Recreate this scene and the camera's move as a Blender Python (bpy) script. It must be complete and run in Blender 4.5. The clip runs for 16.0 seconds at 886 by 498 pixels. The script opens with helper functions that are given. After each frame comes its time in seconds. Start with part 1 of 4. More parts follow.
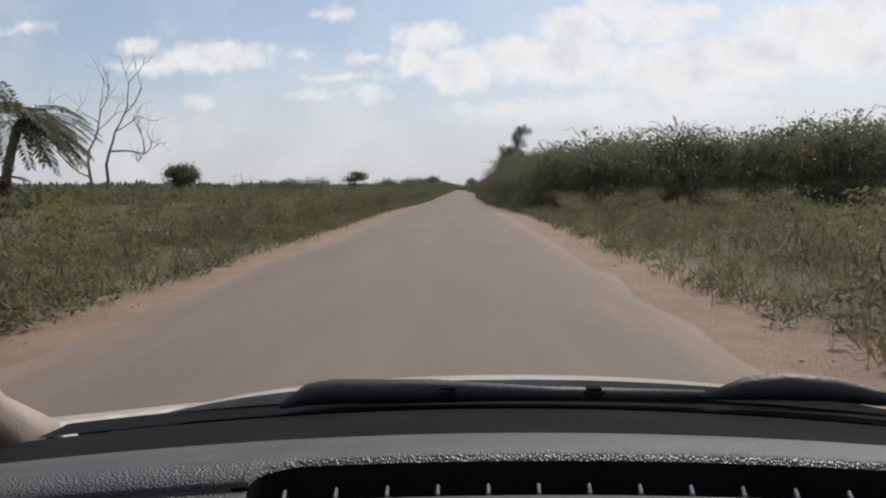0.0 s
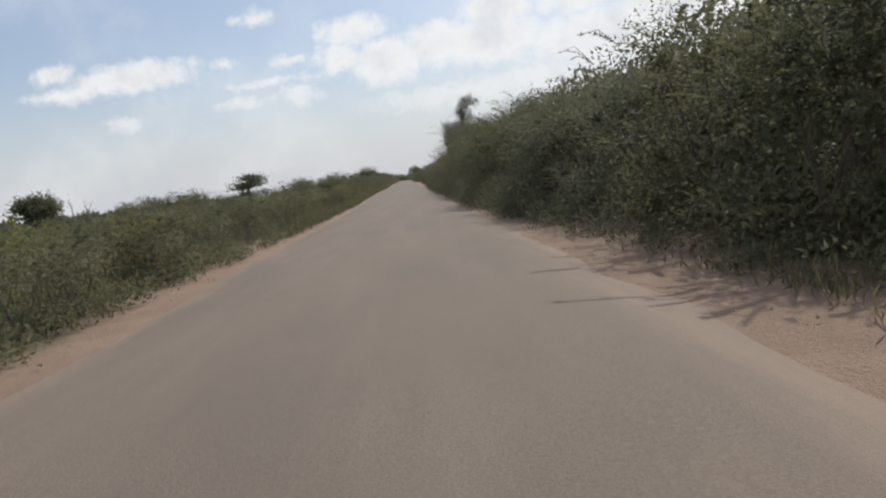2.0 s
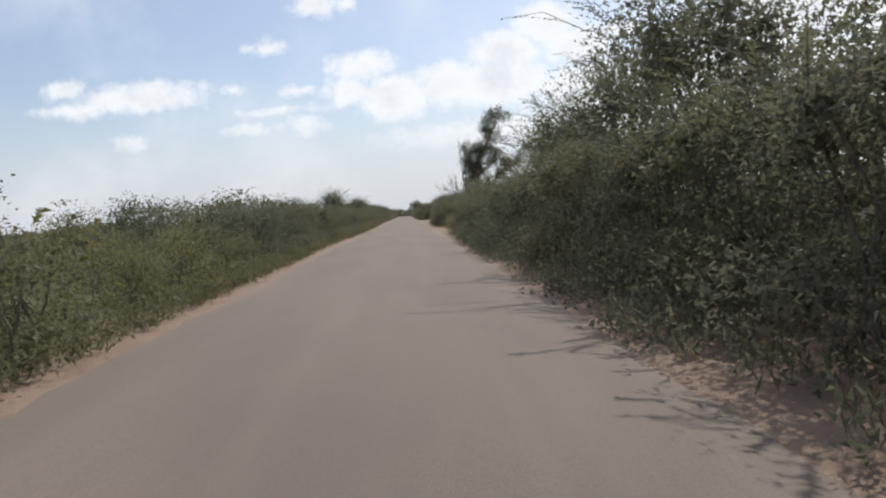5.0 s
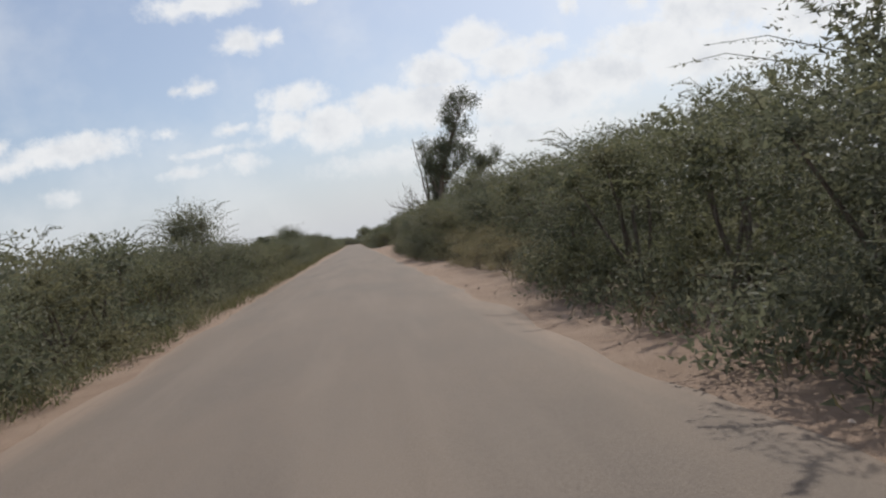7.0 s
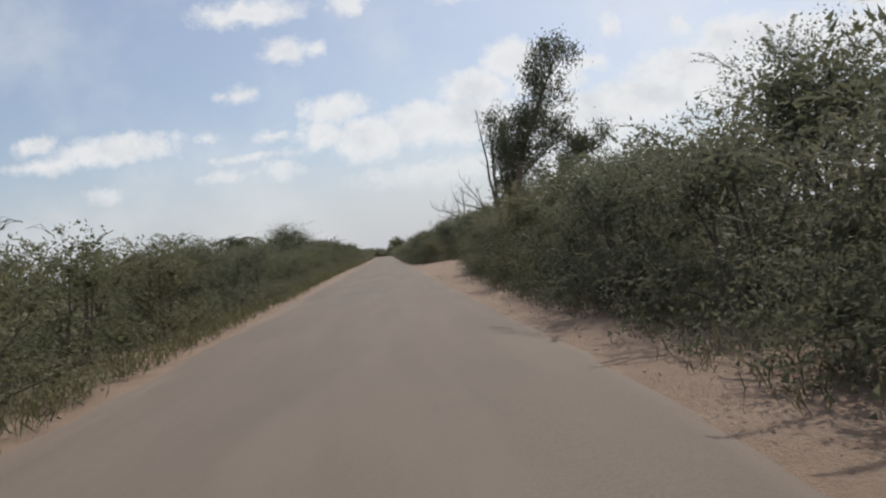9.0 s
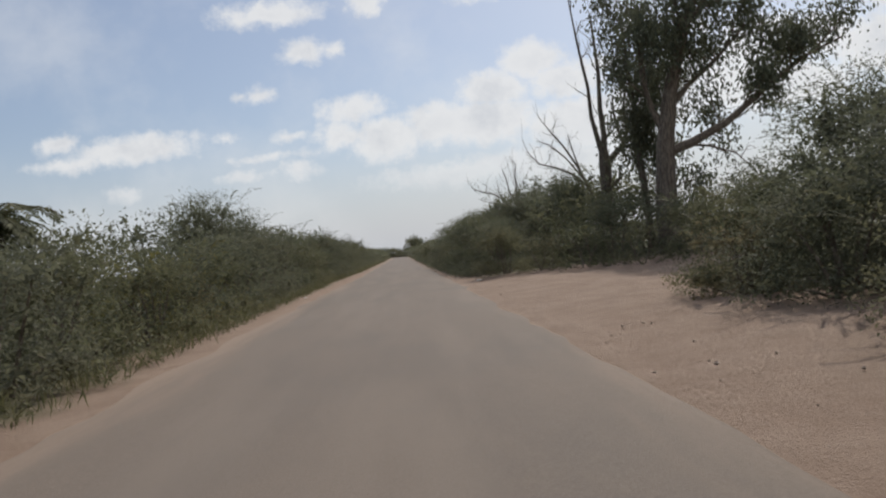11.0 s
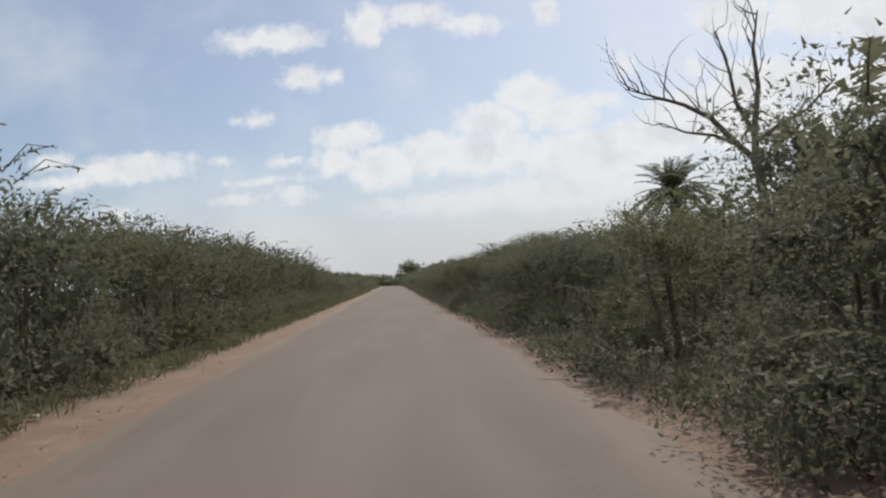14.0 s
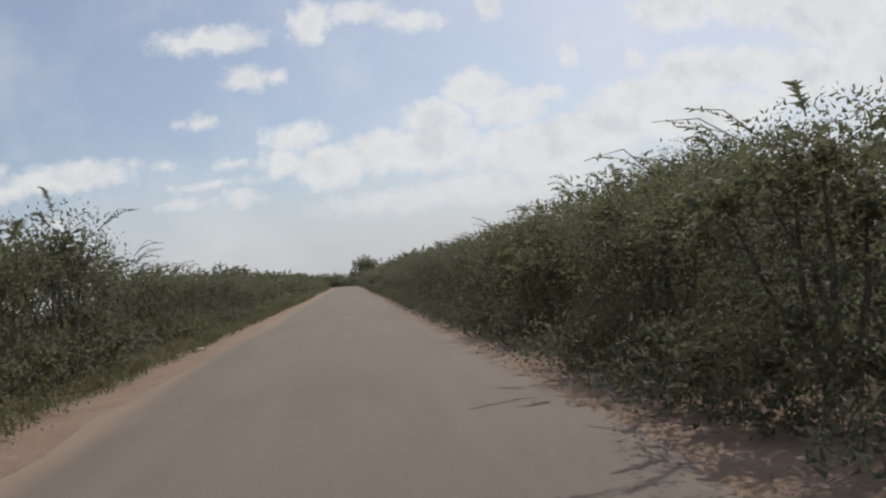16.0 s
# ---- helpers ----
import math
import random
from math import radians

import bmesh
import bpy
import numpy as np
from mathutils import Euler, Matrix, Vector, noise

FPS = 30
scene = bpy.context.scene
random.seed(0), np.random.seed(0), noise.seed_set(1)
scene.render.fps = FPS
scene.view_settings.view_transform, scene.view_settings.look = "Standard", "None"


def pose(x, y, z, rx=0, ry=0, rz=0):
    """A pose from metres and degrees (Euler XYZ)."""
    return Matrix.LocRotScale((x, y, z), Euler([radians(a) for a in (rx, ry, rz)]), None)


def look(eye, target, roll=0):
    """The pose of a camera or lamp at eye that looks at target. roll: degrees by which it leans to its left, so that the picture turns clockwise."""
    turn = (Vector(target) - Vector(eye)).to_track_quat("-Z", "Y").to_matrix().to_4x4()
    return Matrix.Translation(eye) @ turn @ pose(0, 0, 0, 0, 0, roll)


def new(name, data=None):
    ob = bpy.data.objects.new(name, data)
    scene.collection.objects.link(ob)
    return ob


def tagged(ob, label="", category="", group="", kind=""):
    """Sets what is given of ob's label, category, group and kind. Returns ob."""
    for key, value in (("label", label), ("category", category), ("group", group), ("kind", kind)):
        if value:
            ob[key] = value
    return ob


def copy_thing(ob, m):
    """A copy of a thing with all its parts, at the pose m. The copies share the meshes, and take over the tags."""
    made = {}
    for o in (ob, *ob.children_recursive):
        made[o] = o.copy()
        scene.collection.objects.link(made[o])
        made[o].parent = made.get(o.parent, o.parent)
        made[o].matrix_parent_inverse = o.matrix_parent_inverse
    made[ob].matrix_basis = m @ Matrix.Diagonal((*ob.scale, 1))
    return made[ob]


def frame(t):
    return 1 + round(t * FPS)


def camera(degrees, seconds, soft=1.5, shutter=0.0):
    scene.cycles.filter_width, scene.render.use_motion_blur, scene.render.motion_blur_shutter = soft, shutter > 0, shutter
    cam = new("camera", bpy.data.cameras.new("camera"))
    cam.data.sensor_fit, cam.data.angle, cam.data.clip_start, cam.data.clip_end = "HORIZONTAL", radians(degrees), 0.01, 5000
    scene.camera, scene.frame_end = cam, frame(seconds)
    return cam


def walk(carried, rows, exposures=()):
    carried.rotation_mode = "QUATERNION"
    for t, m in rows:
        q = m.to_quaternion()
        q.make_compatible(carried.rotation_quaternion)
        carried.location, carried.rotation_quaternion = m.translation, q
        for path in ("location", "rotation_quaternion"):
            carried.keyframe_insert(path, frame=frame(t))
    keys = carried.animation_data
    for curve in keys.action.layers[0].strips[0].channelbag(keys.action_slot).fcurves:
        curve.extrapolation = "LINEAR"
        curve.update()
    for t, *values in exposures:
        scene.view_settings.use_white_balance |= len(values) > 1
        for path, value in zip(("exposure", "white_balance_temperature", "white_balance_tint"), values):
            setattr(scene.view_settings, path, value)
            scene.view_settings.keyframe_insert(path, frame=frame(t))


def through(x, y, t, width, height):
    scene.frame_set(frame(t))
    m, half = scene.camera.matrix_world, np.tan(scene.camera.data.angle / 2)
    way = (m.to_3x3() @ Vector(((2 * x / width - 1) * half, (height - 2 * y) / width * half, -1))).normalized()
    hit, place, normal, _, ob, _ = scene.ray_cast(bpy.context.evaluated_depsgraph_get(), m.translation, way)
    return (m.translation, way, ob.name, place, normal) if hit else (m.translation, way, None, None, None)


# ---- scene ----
cam = camera(64.0, 16.0, soft=2.2)
PATH = [
    (0.0, pose(0, 0.00, 1.25, 85.10, 0.11, 1.61)),
    (0.5, pose(0, 7.80, 1.25, 85.32, 2.20, 0.33)),
    (1.0, pose(0, 15.60, 1.25, 87.72, 4.64, -2.32)),
    (1.5, pose(0, 23.40, 1.25, 85.81, 6.03, -3.09)),
    (2.0, pose(0, 31.20, 1.25, 83.90, 7.54, -2.95)),
    (2.5, pose(0, 39.00, 1.25, 83.13, 4.94, 0.73)),
    (3.0, pose(0, 46.80, 1.25, 80.87, 3.33, -1.78)),
    (3.5, pose(0, 54.60, 1.25, 81.22, 7.81, -2.71)),
    (4.0, pose(0, 62.40, 1.25, 80.77, 6.18, -3.27)),
    (4.5, pose(0, 70.20, 1.25, 83.95, 5.23, -3.29)),
    (4.7, pose(0, 73.32, 1.25, 86.57, 3.85, -2.95)),
    (6.8, pose(0, 106.08, 1.25, 87.64, 6.58, -4.56)),
    (7.0, pose(0, 109.20, 1.25, 88.20, 9.62, -7.19)),
    (7.5, pose(0, 117.00, 1.25, 87.12, 6.37, -5.14)),
    (8.0, pose(0, 124.80, 1.25, 90.56, 5.34, -5.50)),
    (8.5, pose(0, 132.60, 1.25, 89.79, 6.28, -5.07)),
    (11.0, pose(0, 171.60, 1.25, 90.02, 6.26, -3.34)),
    (11.5, pose(0, 179.40, 1.25, 87.95, 2.79, -2.67)),
    (12.0, pose(0, 187.20, 1.25, 88.40, 3.14, -2.98)),
    (12.5, pose(0, 195.00, 1.25, 88.93, 2.20, -2.87)),
    (13.0, pose(0, 202.80, 1.25, 86.47, 1.65, -1.43)),
    (13.5, pose(0, 210.60, 1.25, 88.98, 4.08, -4.50)),
    (14.0, pose(0, 218.40, 1.25, 92.33, 4.47, -3.98)),
    (14.5, pose(0, 226.20, 1.25, 91.29, 5.13, -5.59)),
    (15.0, pose(0, 234.00, 1.25, 91.83, 3.44, -6.35)),
    (15.5, pose(0, 241.80, 1.25, 92.13, 3.63, -5.88)),
    (16.0, pose(0, 249.60, 1.25, 91.69, 6.96, -7.72)),
]
EXPOSURES = [(t, e, k, 10) for t, e, k in ((0.0, 0.03, 6480), (1.0, 0.05, 6480), (2.0, 0.08, 6450), (2.5, 0.15, 6400), (3.0, 0.3, 6330), (4.4, 0.45, 6300), (4.7, 0.33, 6300), (6.8, 0.04, 6420), (8.7, -0.02, 6420),
                                         (11.0, -0.10, 6420), (12.0, 0.06, 6420), (13.5, 0.07, 6400), (14.3, -0.07, 6450), (15.0, -0.12, 6450), (16.0, -0.15, 6450))]

walk(cam, PATH, EXPOSURES)

# ---- sky, sun ----
SUN_EL, SUN_AZ = 47.0, 32.0          # degrees above the horizon; degrees right of the road's direction
to_sun = Vector((math.sin(radians(SUN_AZ)) * math.cos(radians(SUN_EL)),
                 math.cos(radians(SUN_AZ)) * math.cos(radians(SUN_EL)), math.sin(radians(SUN_EL))))
sun_data = bpy.data.lights.new("sun", "SUN")
sun_data.energy, sun_data.angle, sun_data.color = 3.0, radians(0.8), (1.0, 0.95, 0.87)
new("sun", sun_data).matrix_world = look((0, 0, 0), -to_sun)

# clouds ahead: tangent of the bearing, tangent of the height, half width, half height
SCATTERED = [
    (-0.148, 0.354, 0.066, 0.018), (-0.106, 0.295, 0.030, 0.015), (-0.065, 0.293, 0.011, 0.009), (-0.173, 0.239, 0.020, 0.010), (-0.200, 0.240, 0.008, 0.005),
    (-0.351, 0.183, 0.082, 0.019), (-0.455, 0.200, 0.020, 0.012), (-0.431, 0.170, 0.044, 0.009), (-0.229, 0.187, 0.013, 0.004), (-0.201, 0.132, 0.033, 0.008),
    (-0.130, 0.133, 0.024, 0.011), (-0.173, 0.155, 0.042, 0.005), (-0.011, 0.367, 0.030, 0.029), (0.066, 0.379, 0.044, 0.014), (0.138, 0.361, 0.040, 0.012),
    (0.248, 0.372, 0.017, 0.016), (0.360, 0.290, 0.010, 0.017), (0.316, 0.240, 0.026, 0.009), (-0.142, 0.181, 0.018, 0.007), (-0.613, 0.223, 0.026, 0.006),
    (-0.371, 0.122, 0.022, 0.010),
]
BANK = [
    (0.214, 0.252, 0.050, 0.030), (0.154, 0.218, 0.051, 0.029), (0.258, 0.222, 0.059, 0.028), (-0.047, 0.210, 0.048, 0.020), (-0.068, 0.176, 0.035, 0.020),
    (-0.006, 0.163, 0.049, 0.032), (0.070, 0.178, 0.056, 0.032), (0.139, 0.176, 0.082, 0.036), (0.465, 0.278, 0.019, 0.015), (0.559, 0.253, 0.082, 0.036),
    (0.477, 0.219, 0.101, 0.032), (0.395, 0.180, 0.099, 0.037), (0.645, 0.252, 0.066, 0.031), (0.300, 0.158, 0.118, 0.041), (0.740, 0.231, 0.084, 0.044),
    (0.531, 0.351, 0.075, 0.034), (0.667, 0.355, 0.087, 0.045), (0.800, 0.327, 0.110, 0.055), (0.563, 0.186, 0.143, 0.038), (0.098, 0.105, 0.120, 0.018),
    (0.960, 0.250, 0.200, 0.080), (0.250, 0.110, 0.160, 0.024),
]
world = bpy.data.worlds.new("sky")
scene.world = world
world.use_nodes = True
nt = world.node_tree
N, L = nt.nodes.new, nt.links.new


def wmath(op, a, b=None, c=None, clamp=False):
    n = N("ShaderNodeMath")
    n.operation, n.use_clamp = op, clamp
    for s, v in zip(n.inputs, (a, b, c)):
        if v is None:
            continue
        if isinstance(v, (int, float)):
            s.default_value = v
        else:
            L(v, s)
    return n.outputs[0]


def wvec(op, a, b=None, c=None):
    n = N("ShaderNodeVectorMath")
    n.operation = op
    for s, v in zip(n.inputs, (a, b, c)):
        if v is None:
            continue
        if isinstance(v, tuple):
            s.default_value = v
        else:
            L(v, s)
    return n.outputs["Value"] if op == "LENGTH" else n.outputs["Vector"]


def wmix(fac, a, b):
    n = N("ShaderNodeMix")
    n.data_type = "RGBA"
    L(fac, n.inputs[0])
    for s, v in ((n.inputs[6], a), (n.inputs[7], b)):
        if isinstance(v, tuple):
            s.default_value = (*v, 1)
        else:
            L(v, s)
    return n.outputs[2]


def wnoise(vec, scale, detail, rough=0.55):
    n = N("ShaderNodeTexNoise")
    n.inputs["Scale"].default_value, n.inputs["Detail"].default_value, n.inputs["Roughness"].default_value = scale, detail, rough
    L(vec, n.inputs["Vector"])
    return n


def wrange(v, a, b, c=0.0, d=1.0):
    n = N("ShaderNodeMapRange")
    n.interpolation_type = "SMOOTHSTEP"
    L(v, n.inputs[0])
    for i, x in enumerate((a, b, c, d)):
        n.inputs[i + 1].default_value = x
    return n.outputs[0]


sky = N("ShaderNodeTexSky")
sky.sky_type, sky.sun_disc = "NISHITA", False
sky.sun_elevation, sky.sun_rotation = radians(SUN_EL), radians(SUN_AZ)
sky.air_density, sky.dust_density, sky.ozone_density = 1.0, 1.6, 1.5
direction = N("ShaderNodeTexCoord").outputs["Generated"]
sep = N("ShaderNodeSeparateXYZ")
L(direction, sep.inputs[0])
ahead = wmath("MAXIMUM", sep.outputs[1], 0.06)
comb = N("ShaderNodeCombineXYZ")
L(wmath("DIVIDE", sep.outputs[0], ahead), comb.inputs[0])
L(wmath("DIVIDE", sep.outputs[2], ahead), comb.inputs[1])
plane = comb.outputs[0]
warp_n = wnoise(plane, 22, 5, 0.62)
warp = wvec("MULTIPLY_ADD", wvec("SUBTRACT", warp_n.outputs["Color"], (0.5, 0.5, 0.5)), (0.042, 0.030, 0.0), plane)
puff = wnoise(plane, 48, 6, 0.62)


def heap(clouds):
    """How far outside the nearest of the clouds a direction lies (negative inside)."""
    out = None
    for u, v, ru, rv in clouds:
        d = wvec("LENGTH", wvec("MULTIPLY_ADD", warp, (1 / ru, 1 / rv, 0.0), (-u / ru, -v / rv, 0.0)))
        d = wmath("MULTIPLY_ADD", d, min(ru, rv) ** 0.75 * 0.42, -min(ru, rv) ** 0.75 * 0.42)
        out = d if out is None else wmath("MINIMUM", out, d)
    return wmath("MULTIPLY_ADD", wmath("SUBTRACT", puff.outputs[0], 0.5), 0.034, out)


near_small, near_bank = wmath("SUBTRACT", heap(SCATTERED), 0.002), heap(BANK)
edge = wmath("MINIMUM", near_small, near_bank)
front = wrange(sep.outputs[1], 0.15, 0.4)
placed = wmath("MULTIPLY", wmath("MULTIPLY", wrange(edge, 0.010, -0.014), front), wrange(sep.outputs[2], 0.06, 0.16, 0.40, 0.90))
else_n = wnoise(direction, 3.2, 7, 0.6)
other = wmath("MULTIPLY", wrange(else_n.outputs[0], 0.50, 0.66), wmath("SUBTRACT", 1.0, front))
thin = wmath("MULTIPLY", wrange(wnoise(warp, 5, 5).outputs[0], 0.42, 0.75), 0.34)
cover = wmath("MAXIMUM", wmath("MAXIMUM", placed, other), thin)
# grey bellies: bright rims above, shade where the heap is thick
inner = wmath("MULTIPLY", wrange(edge, 0.0, -0.034), front)
shade_n = wnoise(wvec("ADD", plane, (0.0, 0.012, 0.0)), 17, 6, 0.6)
lit = wmath("SUBTRACT", wrange(shade_n.outputs[0], 0.26, 0.56, 0.25, 1.0), wmath("MULTIPLY", inner, 0.42), None, True)
cloud_col = wmix(lit, (7.0, 7.1, 7.3), (8.8, 8.75, 8.65))
haze_low = wmath("MULTIPLY", wrange(sep.outputs[2], 0.20, 0.0), 0.82)
glare = wmath("MULTIPLY", wrange(wmath("SUBTRACT", sep.outputs[0], wmath("MULTIPLY", sep.outputs[1], 0.25)), -0.35, 0.7), 0.25)
steady = N("ShaderNodeValue")
steady.outputs[0].default_value = 0.20
pale = wmix(steady.outputs[0], sky.outputs[0], (5.9, 6.4, 7.4))
blue = wmix(glare, pale, (6.7, 7.0, 7.5))
base_sky = wmix(haze_low, blue, (5.85, 6.1, 6.6))
final = wmix(cover, base_sky, cloud_col)
bg = nt.nodes["Background"]
L(final, bg.inputs[0])
bg.inputs[1].default_value = 0.1


# ---- materials ----
class Mat:
    """A small node-material writer."""

    def __init__(self, name, rough=0.8, metal=0.0):
        self.m = bpy.data.materials.new(name)
        self.m.use_nodes = True
        self.t = self.m.node_tree
        self.b = self.t.nodes["Principled BSDF"]
        self.b.inputs["Roughness"].default_value = rough
        self.b.inputs["Metallic"].default_value = metal

    def node(self, kind):
        return self.t.nodes.new(kind)

    def link(self, a, b):
        self.t.links.new(a, b)

    def coord(self, which="Object"):
        return self.node("ShaderNodeTexCoord").outputs[which]

    def noise(self, scale, detail=5, rough=0.6, vec=None, stretch=None):
        n = self.node("ShaderNodeTexNoise")
        n.inputs["Scale"].default_value, n.inputs["Detail"].default_value, n.inputs["Roughness"].default_value = scale, detail, rough
        vec = vec or self.coord()
        if stretch:
            k = self.node("ShaderNodeMapping")
            k.inputs["Scale"].default_value = stretch
            self.link(vec, k.inputs[0])
            vec = k.outputs[0]
        self.link(vec, n.inputs["Vector"])
        return n.outputs[0]

    def rng(self, v, a, b, c=0.0, d=1.0):
        n = self.node("ShaderNodeMapRange")
        n.interpolation_type = "SMOOTHSTEP"
        self.link(v, n.inputs[0])
        for i, x in enumerate((a, b, c, d)):
            n.inputs[i + 1].default_value = x
        return n.outputs[0]

    def math(self, op, a, b):
        n = self.node("ShaderNodeMath")
        n.operation = op
        for s, v in zip(n.inputs, (a, b)):
            if isinstance(v, (int, float)):
                s.default_value = v
            else:
                self.link(v, s)
        return n.outputs[0]

    def mix(self, fac, a, b):
        n = self.node("ShaderNodeMix")
        n.data_type = "RGBA"
        if isinstance(fac, (int, float)):
            n.inputs[0].default_value = fac
        else:
            self.link(fac, n.inputs[0])
        for s, v in ((n.inputs[6], a), (n.inputs[7], b)):
            if isinstance(v, tuple):
                s.default_value = (*v, 1)
            else:
                self.link(v, s)
        return n.outputs[2]

    def colour(self, c):
        self.link(c, self.b.inputs["Base Color"]) if not isinstance(c, tuple) else None
        if isinstance(c, tuple):
            self.b.inputs["Base Color"].default_value = (*c, 1)
        return self

    def bump(self, h, strength=0.4, dist=0.02):
        n = self.node("ShaderNodeBump")
        n.inputs["Strength"].default_value, n.inputs["Distance"].default_value = strength, dist
        self.link(h, n.inputs["Height"])
        self.link(n.outputs[0], self.b.inputs["Normal"])
        return self

    def rough(self, v):
        self.link(v, self.b.inputs["Roughness"])
        return self


def leaf_material(name, dark, light, dry, through=0.5):
    """Leaves: each leaf its own tone, each plant its own drift to dry; light comes through the blade."""
    k = Mat(name, 0.62)
    isl = k.node("ShaderNodeNewGeometry").outputs["Random Per Island"]
    per = k.node("ShaderNodeObjectInfo").outputs["Random"]
    c = k.mix(k.rng(isl, 0.0, 1.0), dark, light)
    patch = k.noise(0.9, 3)
    c = k.mix(k.math("MULTIPLY", k.rng(patch, 0.45, 0.72), 0.5), c, dry)
    c = k.mix(k.math("MULTIPLY", k.rng(per, 0.35, 1.0), 0.32), c, dry)
    k.colour(c)
    k.b.inputs["Specular IOR Level"].default_value = 0.25
    tr = k.node("ShaderNodeBsdfTranslucent")
    k.link(c, tr.inputs[0])
    ms = k.node("ShaderNodeMixShader")
    ms.inputs[0].default_value = through
    k.link(k.b.outputs[0], ms.inputs[1])
    k.link(tr.outputs[0], ms.inputs[2])
    k.link(ms.outputs[0], k.t.nodes["Material Output"].inputs[0])
    return k.m


def bark_material(name, a, b):
    k = Mat(name, 0.9)
    g = k.noise(14, 6, 0.65, stretch=(1, 1, 0.25))
    k.colour(k.mix(k.rng(g, 0.35, 0.68), a, b)).bump(g, 0.7, 0.02)
    return k.m


M_LEAF = leaf_material("thorn_leaf", (0.101, 0.109, 0.071), (0.172, 0.178, 0.111), (0.204, 0.187, 0.125))
M_LEAF_OLIVE = leaf_material("olive_leaf", (0.104, 0.109, 0.064), (0.179, 0.180, 0.098), (0.221, 0.194, 0.115))
M_LEAF_DRY = leaf_material("dry_leaf", (0.179, 0.159, 0.090), (0.271, 0.234, 0.132), (0.288, 0.239, 0.139))
M_LEAF_GUM = leaf_material("gum_leaf", (0.092, 0.101, 0.069), (0.152, 0.163, 0.101), (0.164, 0.152, 0.101), 0.3)
M_LEAF_PALM = leaf_material("palm_leaf", (0.082, 0.093, 0.051), (0.142, 0.152, 0.080), (0.179, 0.158, 0.090), 0.3)
M_LEAF_YELLOW = leaf_material("yellow_green_leaf", (0.147, 0.144, 0.055), (0.234, 0.220, 0.083), (0.261, 0.220, 0.111))
M_GRASS = leaf_material("grass_blade", (0.092, 0.101, 0.046), (0.144, 0.142, 0.065), (0.171, 0.148, 0.080), 0.45)
M_GRASS_DRY = leaf_material("dry_grass_blade", (0.113, 0.104, 0.054), (0.176, 0.151, 0.082), (0.201, 0.160, 0.092), 0.45)
M_BARK = bark_material("bush_bark", (0.085, 0.065, 0.048), (0.20, 0.16, 0.12))
M_BARK_GREY = bark_material("weathered_bark", (0.13, 0.11, 0.095), (0.30, 0.27, 0.24))


def road_material():
    k = Mat("worn_asphalt", 0.86)
    o = k.coord()
    s = k.node("ShaderNodeSeparateXYZ")
    k.link(o, s.inputs[0])
    fine = k.noise(55, 5, 0.7, o)
    stones = k.noise(160, 2, 0.5, o)
    blot = k.noise(0.55, 6, 0.62, o, (1.0, 0.35, 1.0))
    long_ = k.noise(1.4, 4, 0.55, o, (1.0, 0.10, 1.0))
    c = k.mix(k.rng(fine, 0.32, 0.70), (0.145, 0.111, 0.084), (0.197, 0.152, 0.115))
    c = k.mix(k.math("MULTIPLY", k.rng(blot, 0.42, 0.68), 0.42), c, (0.115, 0.094, 0.077))
    c = k.mix(k.math("MULTIPLY", k.rng(long_, 0.44, 0.70), 0.34), c, (0.220, 0.174, 0.134))
    c = k.mix(k.math("MULTIPLY", k.rng(stones, 0.60, 0.75), 0.5), c, (0.30, 0.25, 0.21))
    # sand blown in from both verges
    side = k.math("MAXIMUM", k.math("MULTIPLY", k.math("SUBTRACT", s.outputs[0], k.math("MULTIPLY", k.rng(s.outputs[1], 140.0, 195.0), 0.3)), -1.0), k.math("ADD", s.outputs[0], 1.30))
    sand = k.math("ADD", side, k.math("MULTIPLY", k.math("SUBTRACT", k.noise(0.8, 6, 0.65, o, (1.0, 0.12, 1.0)), 0.5), 2.4))
    c = k.mix(k.math("MULTIPLY", k.rng(sand, 2.7, 3.8), 0.88), c, (0.290, 0.208, 0.149))
    k.colour(c).bump(k.math("ADD", fine, k.math("MULTIPLY", stones, 0.6)), 0.5, 0.012)
    return k.m


def soil_material():
    k = Mat("red_sandy_soil", 0.95)
    o = k.coord()
    s = k.node("ShaderNodeSeparateXYZ")
    k.link(o, s.inputs[0])
    a = k.noise(1.1, 7, 0.65, o)
    b = k.noise(26, 5, 0.7, o)
    c = k.mix(k.rng(a, 0.35, 0.68), (0.262, 0.177, 0.122), (0.322, 0.228, 0.164))
    c = k.mix(k.math("MULTIPLY", k.rng(b, 0.40, 0.72), 0.5), c, (0.215, 0.143, 0.098))
    # litter and dry grass away from the road's verge
    off = k.math("ABSOLUTE", k.math("ADD", s.outputs[0], 0.45), 0)
    far_ = k.math("ADD", off, k.math("MULTIPLY", k.math("SUBTRACT", k.noise(0.35, 5, 0.6, o), 0.5), 2.6))
    veg = k.mix(k.rng(k.noise(3.0, 6, 0.65, o), 0.35, 0.65), (0.078, 0.080, 0.036), (0.135, 0.114, 0.058))
    open_ = k.math("MULTIPLY", k.rng(s.outputs[1], 172.0, 178.0), k.rng(s.outputs[1], 201.0, 196.0))
    open_ = k.math("MULTIPLY", k.math("MULTIPLY", open_, k.rng(s.outputs[0], 0.0, 1.0)), k.rng(far_, 46.0, 30.0))
    keep = k.math("SUBTRACT", 1.0, open_)
    c = k.mix(k.math("MULTIPLY", k.rng(far_, 3.4, 4.6), keep), c, veg)
    k.colour(c).bump(k.math("ADD", b, k.math("MULTIPLY", a, 2.0)), 0.8, 0.05)
    return k.m


